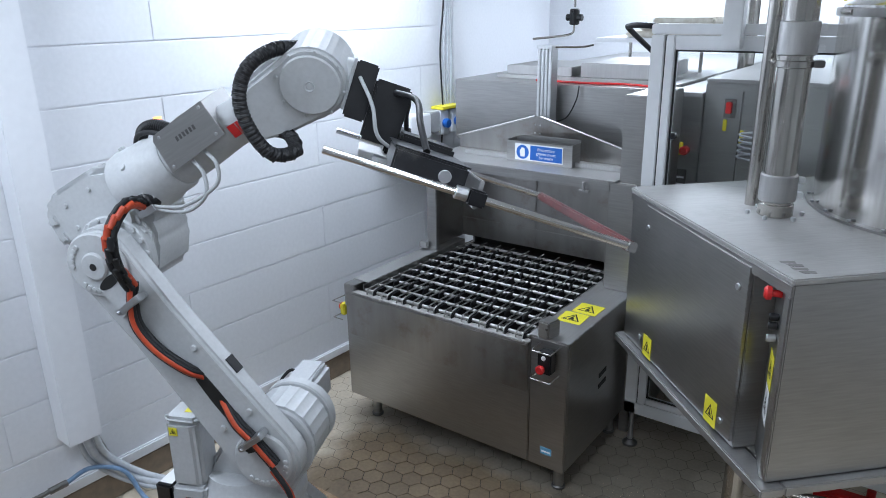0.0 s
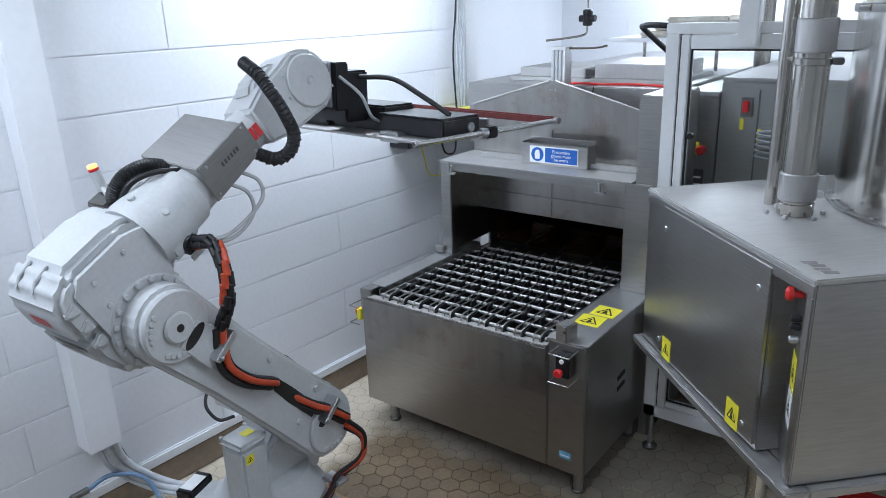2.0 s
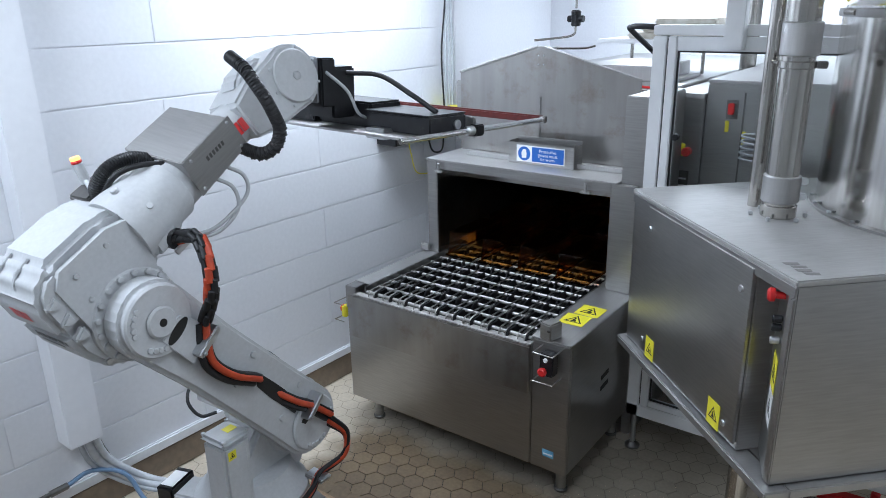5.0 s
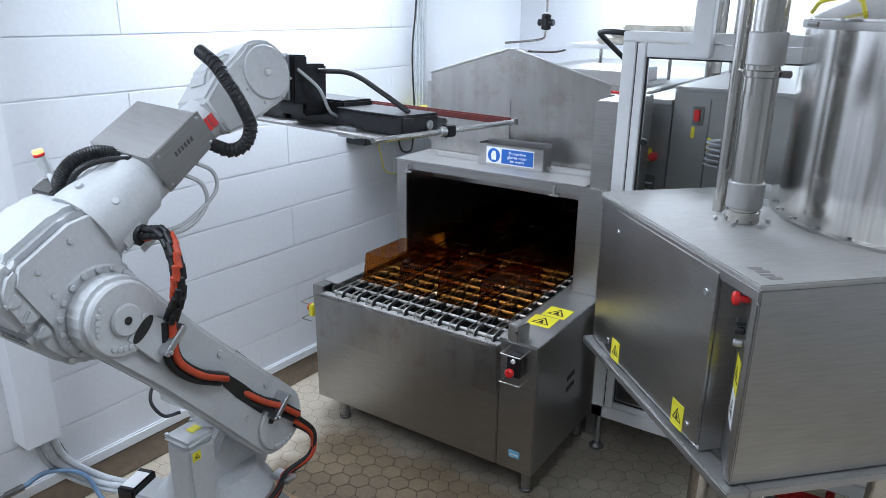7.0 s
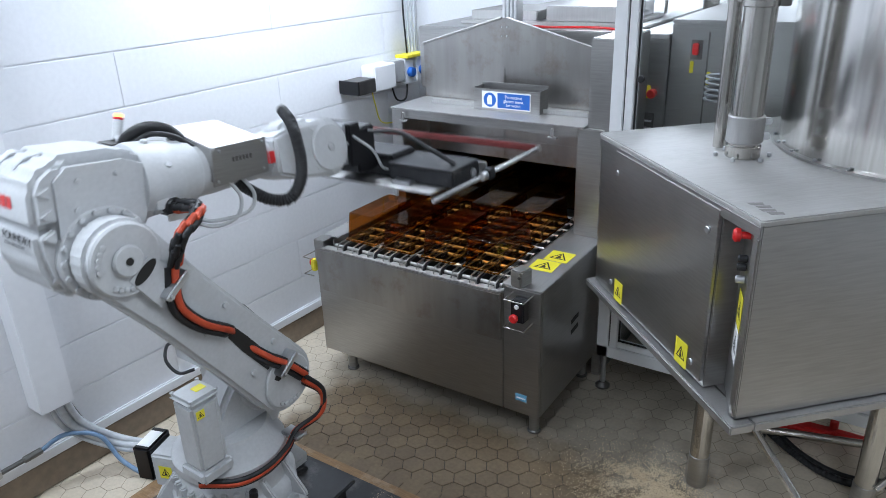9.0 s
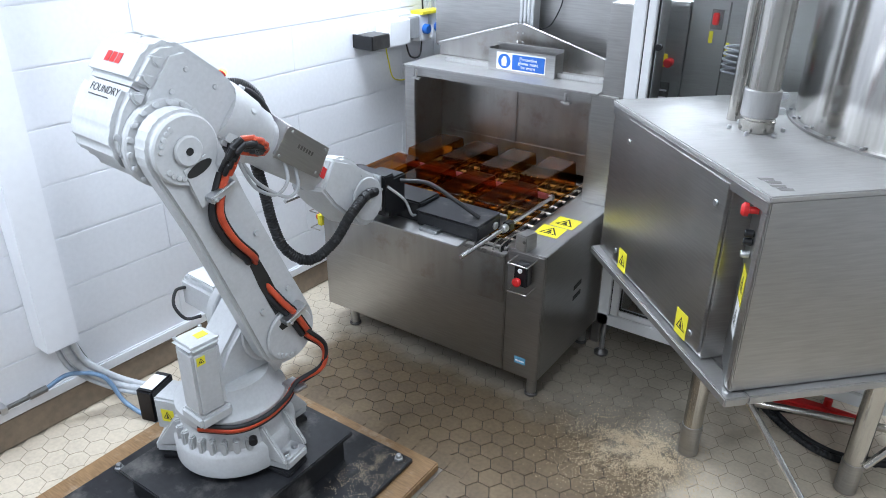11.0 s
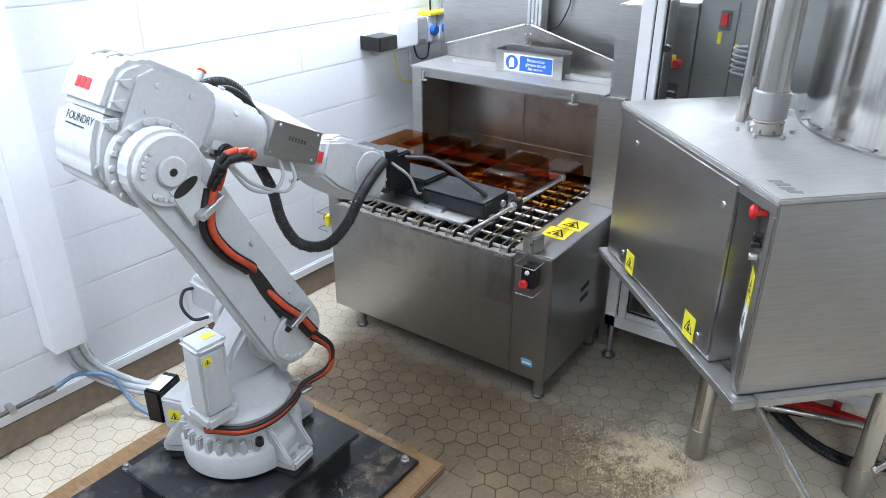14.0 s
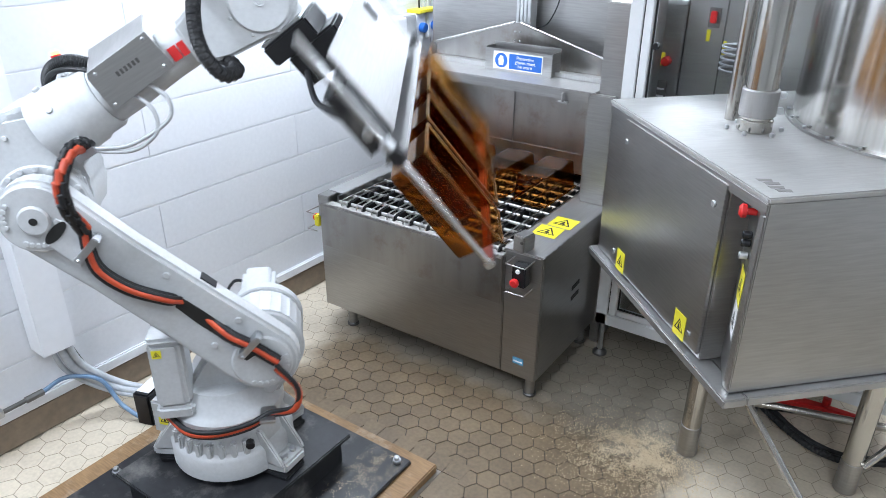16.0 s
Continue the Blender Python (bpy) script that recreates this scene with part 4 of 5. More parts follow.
def rect_print(parent, name, w, h, m, mt):
    return part(name, plate([(-w / 2, -h / 2), (w / 2, -h / 2), (w / 2, h / 2), (-w / 2, h / 2)], 0.0008, m), mt, parent)


# fixed base
base = part("base", lathe([(0, 0.0), (0.235, 0.0), (0.245, 0.01), (0.245, 0.10), (0.236, 0.115), (0.222, 0.125), (0.205, 0.195), (0.195, 0.21), (0, 0.21)], 48), ROBOT, robot, smooth=True)
for a in (8, 80, 145, 218):
    m = Matrix.Rotation(radians(a), 4, "Z")
    part("foot", prism([(0.16, -0.085), (0.315, -0.062), (0.32, 0.062), (0.16, 0.085)], 0.0, 0.045, 0.01, m), ROBOT, base)
    part("gusset", slab([(0.18, 0.04), (0.31, 0.04), (0.305, 0.06), (0.215, 0.19), (0.18, 0.19)], 0.055, 0.075, 0.006), ROBOT, base, m=m)
    part("gusset", slab([(0.18, 0.04), (0.31, 0.04), (0.305, 0.06), (0.215, 0.19), (0.18, 0.19)], -0.075, -0.055, 0.006), ROBOT, base, m=m)
    bolts(base, [m @ pose(0.282, 0.028, 0.045), m @ pose(0.282, -0.028, 0.045)], 0.014, 0.014, ZINC)
for k in range(9):
    part("rib", box(0.19, 0.236, -0.013, 0.013, 0.11, 0.178, 0.006, Matrix.Rotation(radians(-122 + k * 12), 4, "Z")), ROBOT, base)
part("plug", rod((0.235 * math.cos(-0.42), 0.215 * math.sin(-0.42), 0.17), (0.26 * math.cos(-0.42), 0.26 * math.sin(-0.42), 0.17), 0.017), BLACK_PLASTIC, base)
conn = part("connector_box", box(-0.34, -0.2, -0.07, 0.07, 0.03, 0.19, 0.01, Matrix.Rotation(radians(18), 4, "Z")), ROBOT, base)
plugb = part("plug_block", box(-0.42, -0.341, -0.07, 0.08, 0.05, 0.21, 0.008, Matrix.Rotation(radians(18), 4, "Z")), BLACK_PLASTIC, base, "black cable connector block")
part("label", plate([(-0.05, -0.03), (0.05, -0.03), (0.05, 0.03), (-0.05, 0.03)], 0.001, Matrix.Rotation(radians(18), 4, "Z") @ pose(-0.38, 0.0, 0.2105, 0, 0, 90)), WHITE, plugb)
warning_triangle(base, Matrix.Rotation(radians(18), 4, "Z") @ pose(-0.275, -0.071, 0.11, 90, 0, 0), 0.06)

# axis 1: turntable with the fork for the lower arm
turn = part("turntable", join(
    lathe([(0, 0.214), (0.20, 0.214), (0.222, 0.226), (0.222, 0.262), (0.21, 0.275), (0.185, 0.292), (0.16, 0.36), (0, 0.36)], 48),
    slab([(-0.15, 0.275), (0.20, 0.275)] + arc(A1, D1, 0.15, -25, 130, 10) + [(-0.05, 0.50), (-0.14, 0.36)], -0.085, 0.10, 0.022)), ROBOT, robot, smooth=True)
part("gearbox", along_y(0.155, -0.10, -0.087, A1, D1), ROBOT, turn, smooth=True)
part("gearbox", along_y(0.15, 0.101, 0.15, A1, D1), ROBOT, turn, smooth=True)
bolts(turn, [pose(A1 + 0.135 * math.cos(k * 0.524), 0.15, D1 + 0.135 * math.sin(k * 0.524), -90, 0, 0) for k in range(12)], 0.01, 0.008, ROBOT_DK)
mot = part("shoulder_motor", box(A1 - 0.10, A1 + 0.04, 0.151, 0.40, D1 - 0.05, D1 + 0.09, 0.018), ROBOT, turn)
part("fin_plate", box(A1 - 0.08, A1 + 0.02, 0.18, 0.38, D1 + 0.0905, D1 + 0.102, 0.006), ROBOT, mot)
m1 = part("base_motor", prism([(-0.062, -0.062), (0.046, -0.062), (0.062, -0.046), (0.062, 0.062), (-0.046, 0.062), (-0.062, 0.046)], 0.30, 0.575, 0.012, pose(-0.17, -0.10, 0.035)), ROBOT, turn, smooth=True)
part("motor_cap", prism([(-0.066, -0.066), (0.066, -0.066), (0.066, 0.066), (-0.066, 0.066)], 0.576, 0.60, 0.012, pose(-0.17, -0.10, 0.035)), ROBOT, m1)
part("motor_flange", prism([(-0.07, -0.07), (0.07, -0.07), (0.07, 0.07), (-0.07, 0.07)], 0.245, 0.299, 0.012, pose(-0.17, -0.10, 0.035)), ROBOT, m1)
part("motor_label", plate([(-0.022, -0.018), (0.022, -0.018), (0.022, 0.018), (-0.022, 0.018)], 0.001, pose(-0.15, -0.10, 0.636)), YELLOW, m1)
warning_triangle(m1, pose(-0.20, -0.1635, 0.575, 90, 0, 0), 0.034)
bolts(m1, [pose(-0.17 + sx * 0.053, -0.10 + sy * 0.053, 0.634) for sx in (-1, 1) for sy in (-1, 1)], 0.008, 0.006, ZINC)
part("cable_loop", tube([(A1 - 0.098, 0.36, D1 + 0.05), (A1 - 0.14, 0.37, D1 + 0.045), (A1 - 0.175, 0.34, D1 - 0.0), (A1 - 0.16, 0.29, D1 - 0.05), (A1 - 0.11, 0.25, D1 - 0.045)], 0.007), RUBBER, turn, smooth=True)
for k, (r, off, mt) in enumerate(((0.013, 0.0, ORANGE), (0.012, 0.021, RUBBER), (0.010, -0.019, RUBBER))):
    part("cable", tube([(A1 + 0.05, -0.232 - off * 0.4, D1 - 0.01 + off), (A1 + 0.12, -0.25 - off * 0.4, D1 - 0.10 + off * 0.6), (A1 + 0.10, -0.25, D1 - 0.19 + off * 0.4), (0.18, -0.20 - abs(off) * 0.4, 0.285 + off * 0.5),
                        (0.10, -0.225 - abs(off) * 0.3, 0.258 + off * 0.6), (-0.02, -0.242 - abs(off) * 0.2, 0.246 + off * 0.6), (-0.13, -0.21, 0.244 + off * 0.6), (-0.22, -0.10, 0.25 + off * 0.6)], r if k == 0 else r * 0.8), mt, turn, smooth=True)
part("cable_clip", box(0.14, 0.20, -0.245, -0.15, 0.268, 0.285, 0.004), ZINC, turn)

# axis 2: lower arm
OUT = arc(0, 0, 0.138, 180, 360, 14) + [(0.128, 0.25), (0.118, 0.62)] + arc(0, A2, 0.126, 0, 180, 14) + [(-0.118, 0.62), (-0.128, 0.25)]
arm = part("lower_arm", slab(OUT, -0.19, -0.105, 0.016), ROBOT, robot, smooth=True)
part("joint_disc", along_y(0.116, -0.207, -0.1895, 0, A2), ROBOT, arm, smooth=True)
part("boss", along_y(0.05, -0.222, -0.2065, 0, A2), ROBOT, arm, smooth=True)
# bore and oval slot: the shade inside is a flat black patch
part("bore", along_y(0.013, -0.2235, -0.2225, 0, A2, 16, 0), INK_SHADE, arm, "dark bore hole")
part("web", slab([(-0.05, A2 - 0.04), (0.05, A2 - 0.04), (0.085, A2 - 0.19), (-0.06, A2 - 0.2)], -0.212, -0.2, 0.01), ROBOT, arm, smooth=True)
part("slot", slab([(0.005 + 0.05 * math.cos(k * 0.3927), A2 - 0.071 + 0.019 * math.sin(k * 0.3927)) for k in range(16)], -0.2135, -0.2125, 0), INK_SHADE, arm, "dark oval opening")
part("joint_disc", along_y(0.112, -0.205, -0.1895, 0, 0), ROBOT, arm, smooth=True)
bolts(arm, [pose(0.09 * math.cos(radians(a)), -0.207, A2 + 0.09 * math.sin(radians(a)), 90, 0, 0) for a in (100, 112, 124, 136, 148, 196, 208, 220, 232, 244)], 0.0095, 0.006)
bolts(arm, [pose(0.09 * math.cos(radians(a)), -0.205, 0.09 * math.sin(radians(a)), 90, 0, 0) for a in (200, 214, 228, 242, 256, 300, 314, 328)], 0.0095, 0.006)
# cable openings are not cut; black patches stand for their inner shade
part("slot", slab([(0.045, 0.05), (0.05, 0.075), (0.02, 0.09), (-0.03, 0.075), (-0.025, 0.05), (0.01, 0.042)], -0.2065, -0.2055, 0), INK_SHADE, arm, "dark cable opening")
part("opening", slab([(-0.012, 0.12), (0.038, 0.12), (0.042, 0.30), (0.04, 0.38), (0.02, 0.395), (-0.004, 0.375), (-0.012, 0.28)], -0.1925, -0.1905, 0), INK_SHADE, arm, "dark cable opening")
bolts(arm, [pose(x, -0.19, z, 90, 0, 0) for x, z in ((0.08, 0.471), (-0.034, 0.471), (0.085, 0.176), (-0.05, 0.176))], 0.012, 0.008)
part("stop_bumper", box(0.10, 0.13, -0.17, -0.11, 0.30, 0.38, 0.008), BLACK_PLASTIC, arm, "black rubber stop")
for k, (r, dx, dy, mt) in enumerate(((0.0125, 0.004, -0.007, ORANGE), (0.013, -0.017, 0.010, RUBBER), (0.010, 0.013, 0.012, RUBBER), (0.007, 0.016, -0.006, RUBBER))):
    yy = -0.222 + dy
    part("cable", tube([(0.075 + dx, yy, 0.768), (0.02 + dx, yy, 0.715), (-0.024 + dx, yy, 0.645), (-0.022 + dx, yy, 0.535),
                        (0.012 + dx, yy + 0.012, 0.42), (0.02 + dx, yy + 0.05, 0.36), (0.015 + dx, yy + 0.05, 0.27), (0.022 + dx, yy + 0.012, 0.17), (0.04 + dx, yy, 0.089), (0.05 + dx, yy - 0.008, -0.03)], r, 10, 6), mt, arm, smooth=True)
for x, z in ((0.025, 0.72), (0.042, 0.089)):
    c = part("cable_clip", box(x - 0.055, x + 0.055, -0.25, -0.19, z - 0.012, z + 0.012, 0.004), ZINC, arm, "zinc cable clamp")
    part("screw", cyl(0.007, 0, 0.01, 10, 0.002, pose(x - 0.04, -0.25, z, 90, 0, 0)), ZINC, c)

# axis 3: housing of the upper arm
CORE = [(-0.15, 0.26), (-0.10, 0.305), (0.10, 0.305), (0.19, 0.27), (0.23, 0.24), (0.23, 0.10), (0.17, 0.06), (0.15, -0.03), (0.06, -0.135), (-0.05, -0.14), (-0.14, -0.085), (-0.16, 0.0)]
CHEEK = [(-0.148, 0.02), (-0.146, 0.25), (-0.095, 0.298), (0.09, 0.298), (0.19, 0.262), (0.205, 0.20), (0.16, 0.07), (0.09, -0.02), (0.02, -0.05), (-0.09, -0.06)]
up = part("upper_arm", slab(CORE, -0.062, 0.185, 0.03, 3), ROBOT, robot, smooth=True)
part("side_panel", slab(CHEEK, -0.098, -0.058, 0.024, 4), ROBOT, up, smooth=True)
part("joint_collar", along_y(0.147, -0.1045, -0.064, 0, 0, 44), ROBOT, up, smooth=True)
part("collar_shoulder", slab([(-0.10, -0.115), (0.10, -0.115), (0.165, 0.02), (0.12, 0.13), (-0.13, 0.13), (-0.16, 0.0)], -0.085, -0.05, 0.014), ROBOT, up, smooth=True)
bolts(up, [pose(0.135 * math.cos(k * 0.349), -0.1045, 0.135 * math.sin(k * 0.349), 90, 0, 0) for k in range(18)], 0.01, 0.009)
rear = part("rear_cover", slab([(-0.08, 0.301), (-0.135, 0.292), (-0.175, 0.262), (-0.194, 0.225), (-0.197, 0.104), (-0.08, 0.104)], -0.088, 0.20, 0.022, 5), ROBOT, up, smooth=True)
rear_low = part("rear_cover", slab([(-0.08, 0.100), (-0.192, 0.100), (-0.190, 0.02), (-0.172, -0.05), (-0.14, -0.105), (-0.08, -0.128)], -0.080, 0.195, 0.02, 5), ROBOT, up, smooth=True)
for z in (0.215, 0.15, 0.085):  # short ribs that bridge the covers and the side panel
    part("rib", slab([(-0.184, z), (-0.135, z + 0.022), (-0.135, z - 0.026), (-0.165, z - 0.02)], -0.097, -0.07, 0.007), ROBOT, up, smooth=True)
# grooves are not cut; darker grey strips stand for their shade
for y in (0.03, 0.12):
    part("cover_groove", slab([(-0.173, 0.2655), (-0.136, 0.2945), (-0.085, 0.304), (-0.085, 0.296), (-0.14, 0.285)], y, y + 0.014, 0.002), ROBOT_DK, up, "cover groove, its shade laid on as a darker grey strip")
part("lug", slab([(-0.145, 0.02), (-0.115, 0.035), (-0.105, -0.02), (-0.14, -0.03)], -0.105, -0.07, 0.006), ROBOT, up)
bolts(up, [pose(-0.127, -0.105, 0.005, 90, 0, 0), pose(-0.15, -0.076, -0.055, 90, 0, 0), pose(-0.105, -0.076, -0.095, 90, 0, 0)], 0.011, 0.008, ZINC)
for k in range(3):
    rect_print(rear, "logo_block", 0.026, 0.036, pose(-0.1967, 0.095 - 0.032 * k, 0.175, 90 - 1.9, 0, -90), LOGO_RED)
writing("FOUNDRY", 0.036, pose(-0.1925, 0.03, 0.068, 90, 0, -90), INK_SHADE, rear_low)
rect_print(rear_low, "print_line", 0.12, 0.004, pose(-0.1922, 0.05, 0.044, 90, 0, -90), INK_SHADE)
part("neck", along_x([(0, 0.15), (0.122, 0.15), (0.126, 0.17), (0.118, 0.29), (0.110, 0.30), (0.108, 0.36), (0.10, 0.372), (0, 0.372)], 40, A3), ROBOT, up, smooth=True)
part("neck_pad", box(0.16, 0.27, -0.115, -0.05, 0.085, 0.15, 0.016), ROBOT, up)
bolts(up, [pose(x, -0.0985, z, 90, 0, 0) for x, z in ((-0.06, 0.235), (0.06, 0.24), (-0.07, 0.15))], 0.009, 0.006)
bolts(up, [pose(0.235, -0.10, 0.235, 50, 0, 0), pose(0.21, -0.02, 0.30, 10, 0, 0)], 0.012, 0.012)
beac = part("beacon", rod((0.235, 0.175, 0.285), (0.254, 0.187, 0.348), 0.0165), ROBOT, up, "white beacon with glowing amber cap")
part("beacon_ring", rod((0.2545, 0.1873, 0.3485), (0.2568, 0.1885, 0.357), 0.0172), RED, beac)
part("beacon_cap", rod((0.257, 0.1887, 0.3575), (0.261, 0.190, 0.369), 0.0155), AMBER_LIGHT, beac)
part("beacon_bracket", box(0.17, 0.27, 0.10, 0.20, 0.262, 0.284, 0.006), STEEL_DARK, beac)
part("beacon_foot", rod((0.22, 0.14, 0.284), (0.238, 0.176, 0.300), 0.008), ROBOT, beac)


def hull_box(pts, bev):
    """A box whose eight corners are free: four below, four above, each going round."""
    bm = bmesh.new()
    v = [bm.verts.new(p) for p in pts]
    for f in ((3, 2, 1, 0), (4, 5, 6, 7), (0, 1, 5, 4), (1, 2, 6, 5), (2, 3, 7, 6), (3, 0, 4, 7)):
        bm.faces.new([v[k] for k in f])
    bmesh.ops.recalc_face_normals(bm, faces=bm.faces)
    bmesh.ops.bevel(bm, geom=bm.edges[:], offset=bev, segments=2, affect="EDGES", clamp_overlap=True)
    return bm


ebox = part("valve_box", hull_box([(0.403, -0.108, 0.150), (0.628, -0.108, 0.162), (0.61, 0.12, 0.15), (0.40, 0.12, 0.14),
                                   (0.398, -0.108, 0.268), (0.624, -0.108, 0.280), (0.60, 0.12, 0.322), (0.378, 0.12, 0.318)], 0.003), STEEL_H, up, "brushed steel valve box with engraved plate")
part("front_plate", slab([(0.396, 0.136), (0.396, 0.255), (0.408, 0.270), (0.628, 0.283), (0.640, 0.155)], -0.1145, -0.1090, 0.001), STEEL, ebox)
for k in range(6):
    rect_print(ebox, "engraved_bar", 0.009, 0.016, pose(0.482 + 0.015 * k, -0.1147, 0.222 + 0.0006 * k, 90, 0, 0), STEEL_DARK)
bolts(ebox, [pose(x, -0.1145, z, 90, 0, 0) for x, z in ((0.415, 0.152), (0.425, 0.256), (0.615, 0.170), (0.61, 0.268))], 0.006, 0.004, ZINC)
part("conduit", tube([(0.40, 0.03, 0.262), (0.34, 0.04, 0.318), (0.27, 0.06, 0.332), (0.215, 0.085, 0.30), (0.205, 0.10, 0.25)], 0.023, 12, 20, 0.003), RUBBER, up, "black corrugated conduit", smooth=True)
part("conduit", tube([(0.40, -0.03, 0.255), (0.33, -0.01, 0.305), (0.26, 0.02, 0.318), (0.205, 0.05, 0.285)], 0.009), RUBBER, up, smooth=True)
for k in range(2):
    part("air_tube", tube([(0.47 + 0.06 * k, -0.09, 0.15), (0.50 + 0.06 * k, -0.12, 0.085), (0.47 + 0.05 * k, -0.13, 0.02 + 0.01 * k), (0.38, -0.125, 0.005 + 0.02 * k), (0.30, -0.115, 0.04 + 0.015 * k), (0.235, -0.105, 0.09)], 0.0068), ROBOT_DK, up, smooth=True)
part("cable_exit", along_y(0.034, -0.125, -0.06, 0.235, 0.10, 20), BLACK_PLASTIC, up)
part("exit_bracket", box(0.20, 0.275, -0.132, -0.125, 0.06, 0.085, 0.003), ZINC, up)

# axis 4: forearm tube and wrist housing
fore = part("forearm", join(
    along_x([(0, 0.36), (0.096, 0.36), (0.092, 0.46), (0.078, 0.60), (0.074, 0.70), (0.086, 0.80), (0, 0.80)], 36),
    slab([(0.70, -0.07), (0.80, -0.10)] + arc(D4, 0, 0.118, -110, 110, 18) + [(0.80, 0.10), (0.70, 0.07)], -0.095, 0.095, 0.02)), ROBOT, robot, smooth=True)
part("wrist_disc", along_y(0.096, -0.106, -0.0955, D4, 0, 40, 0.004), ROBOT, fore, smooth=True)
part("wrist_disc", along_y(0.096, 0.0955, 0.106, D4, 0, 40, 0.004), ROBOT, fore, smooth=True)
part("disc_hub", along_y(0.016, -0.110, -0.1055, D4, 0, 20), ROBOT, fore)
bolts(fore, [pose(D4 + 0.107 * math.cos(k * 0.785), -0.0955, 0.107 * math.sin(k * 0.785), 90, 0, 0) for k in range(8)], 0.006, 0.004)
for k in range(3):
    rect_print(fore, "logo_block", 0.03, 0.045, Matrix.Translation((0.656 + 0.034 * k, -0.0805, 0.0)) @ pose(0, 0, 0, 90, 0, 0), LOGO_RED)
part("motor_hump", slab([(0.76, 0.085), (0.80, 0.125), (0.90, 0.135), (0.95, 0.10), (0.88, 0.08)], -0.05, 0.06, 0.014), ROBOT, fore, smooth=True)

# axis 5 and 6: wrist and gripper
wrist = part("wrist", along_x([(0, -0.02), (0.075, -0.02), (0.082, 0.05), (0.082, 0.105), (0.07, 0.118), (0, 0.118)], 36), ROBOT, robot, smooth=True)
bolts(wrist, [pose(0.118, 0.058 * math.cos(k * 0.785), 0.058 * math.sin(k * 0.785), 0, 90, 0) for k in range(8)], 0.007, 0.006, ZINC)
grip = part("gripper", join(
    box(-0.02, 0.05, -0.10, 0.10, -0.10, 0.08, 0.006), box(0.051, 0.17, -0.075, 0.075, -0.15, 0.045, 0.008),
    box(0.171, 0.345, -0.158, 0.158, -0.19, -0.09, 0.008)), BLACK_PLASTIC, robot, "black gripper with steel rods and a red bar")
part("adapter_plate", box(-0.03, -0.021, -0.085, 0.085, -0.085, 0.085, 0.004), ZINC, grip)
GZ, GX = -0.182, 0.842
for s in (-1, 1):
    beam = part("beam", box(0.145, 0.35, min(s * 0.16, s * 0.495), max(s * 0.16, s * 0.495), -0.188, -0.118, 0.006), BLACK, grip)
    part("beam_cover", box(0.14, 0.355, min(s * 0.155, s * 0.49), max(s * 0.155, s * 0.49), -0.1175, -0.113, 0.002), BLACK, beam)
    part("end_knob", rod((0.29, s * 0.495, -0.155), (0.29, s * 0.507, -0.155), 0.018), ZINC, beam)
    r = part("rod", rod((-0.035, s * 0.519, GZ), (GX, s * 0.519, GZ), 0.011), CHROME, grip, "bright steel clamp rod")
    part("rod_clamp", box(0.36, 0.41, s * 0.519 - 0.02, s * 0.519 + 0.02, GZ - 0.022, GZ + 0.022, 0.005), BLACK_PLASTIC, r)
    part("rod_bush", rod((0.325, s * 0.519, GZ), (0.36, s * 0.519, GZ), 0.019), ZINC, r)
    part("rod_end", box(GX - 0.012, GX + 0.012, s * 0.519 - 0.014, s * 0.519 + 0.014, GZ - 0.014, GZ + 0.014, 0.003), STEEL, r)
    part("feed_hose", tube([(0.12, s * 0.08, 0.02), (0.18, s * 0.2, 0.015), (0.2, s * 0.34, -0.045), (0.23, s * 0.45, -0.11)], 0.010), RUBBER, grip, smooth=True)
part("clamp_rail", box(0.386, 0.398, -0.505, 0.505, -0.215, -0.135, 0.003), STEEL_H, grip, "bright steel clamp rail")
part("red_bar", box(GX - 0.012, GX + 0.010, -0.52, 0.52, GZ - 0.016, GZ + 0.016, 0.006), RED_BAR, grip, "dark red padded bar")
part("sensor_block", box(0.10, 0.17, -0.30, -0.20, -0.215, -0.175, 0.004), ZINC, grip)
part("under_plate", box(0.06, 0.345, -0.44, 0.44, -0.199, -0.190, 0.002), STEEL_H, grip)
part("signal_wire", tube([(0.0, -0.1, 0.03), (0.06, -0.15, -0.04), (0.1, -0.16, -0.12), (0.16, -0.14, -0.15)], 0.006), ROBOT_DK, grip)

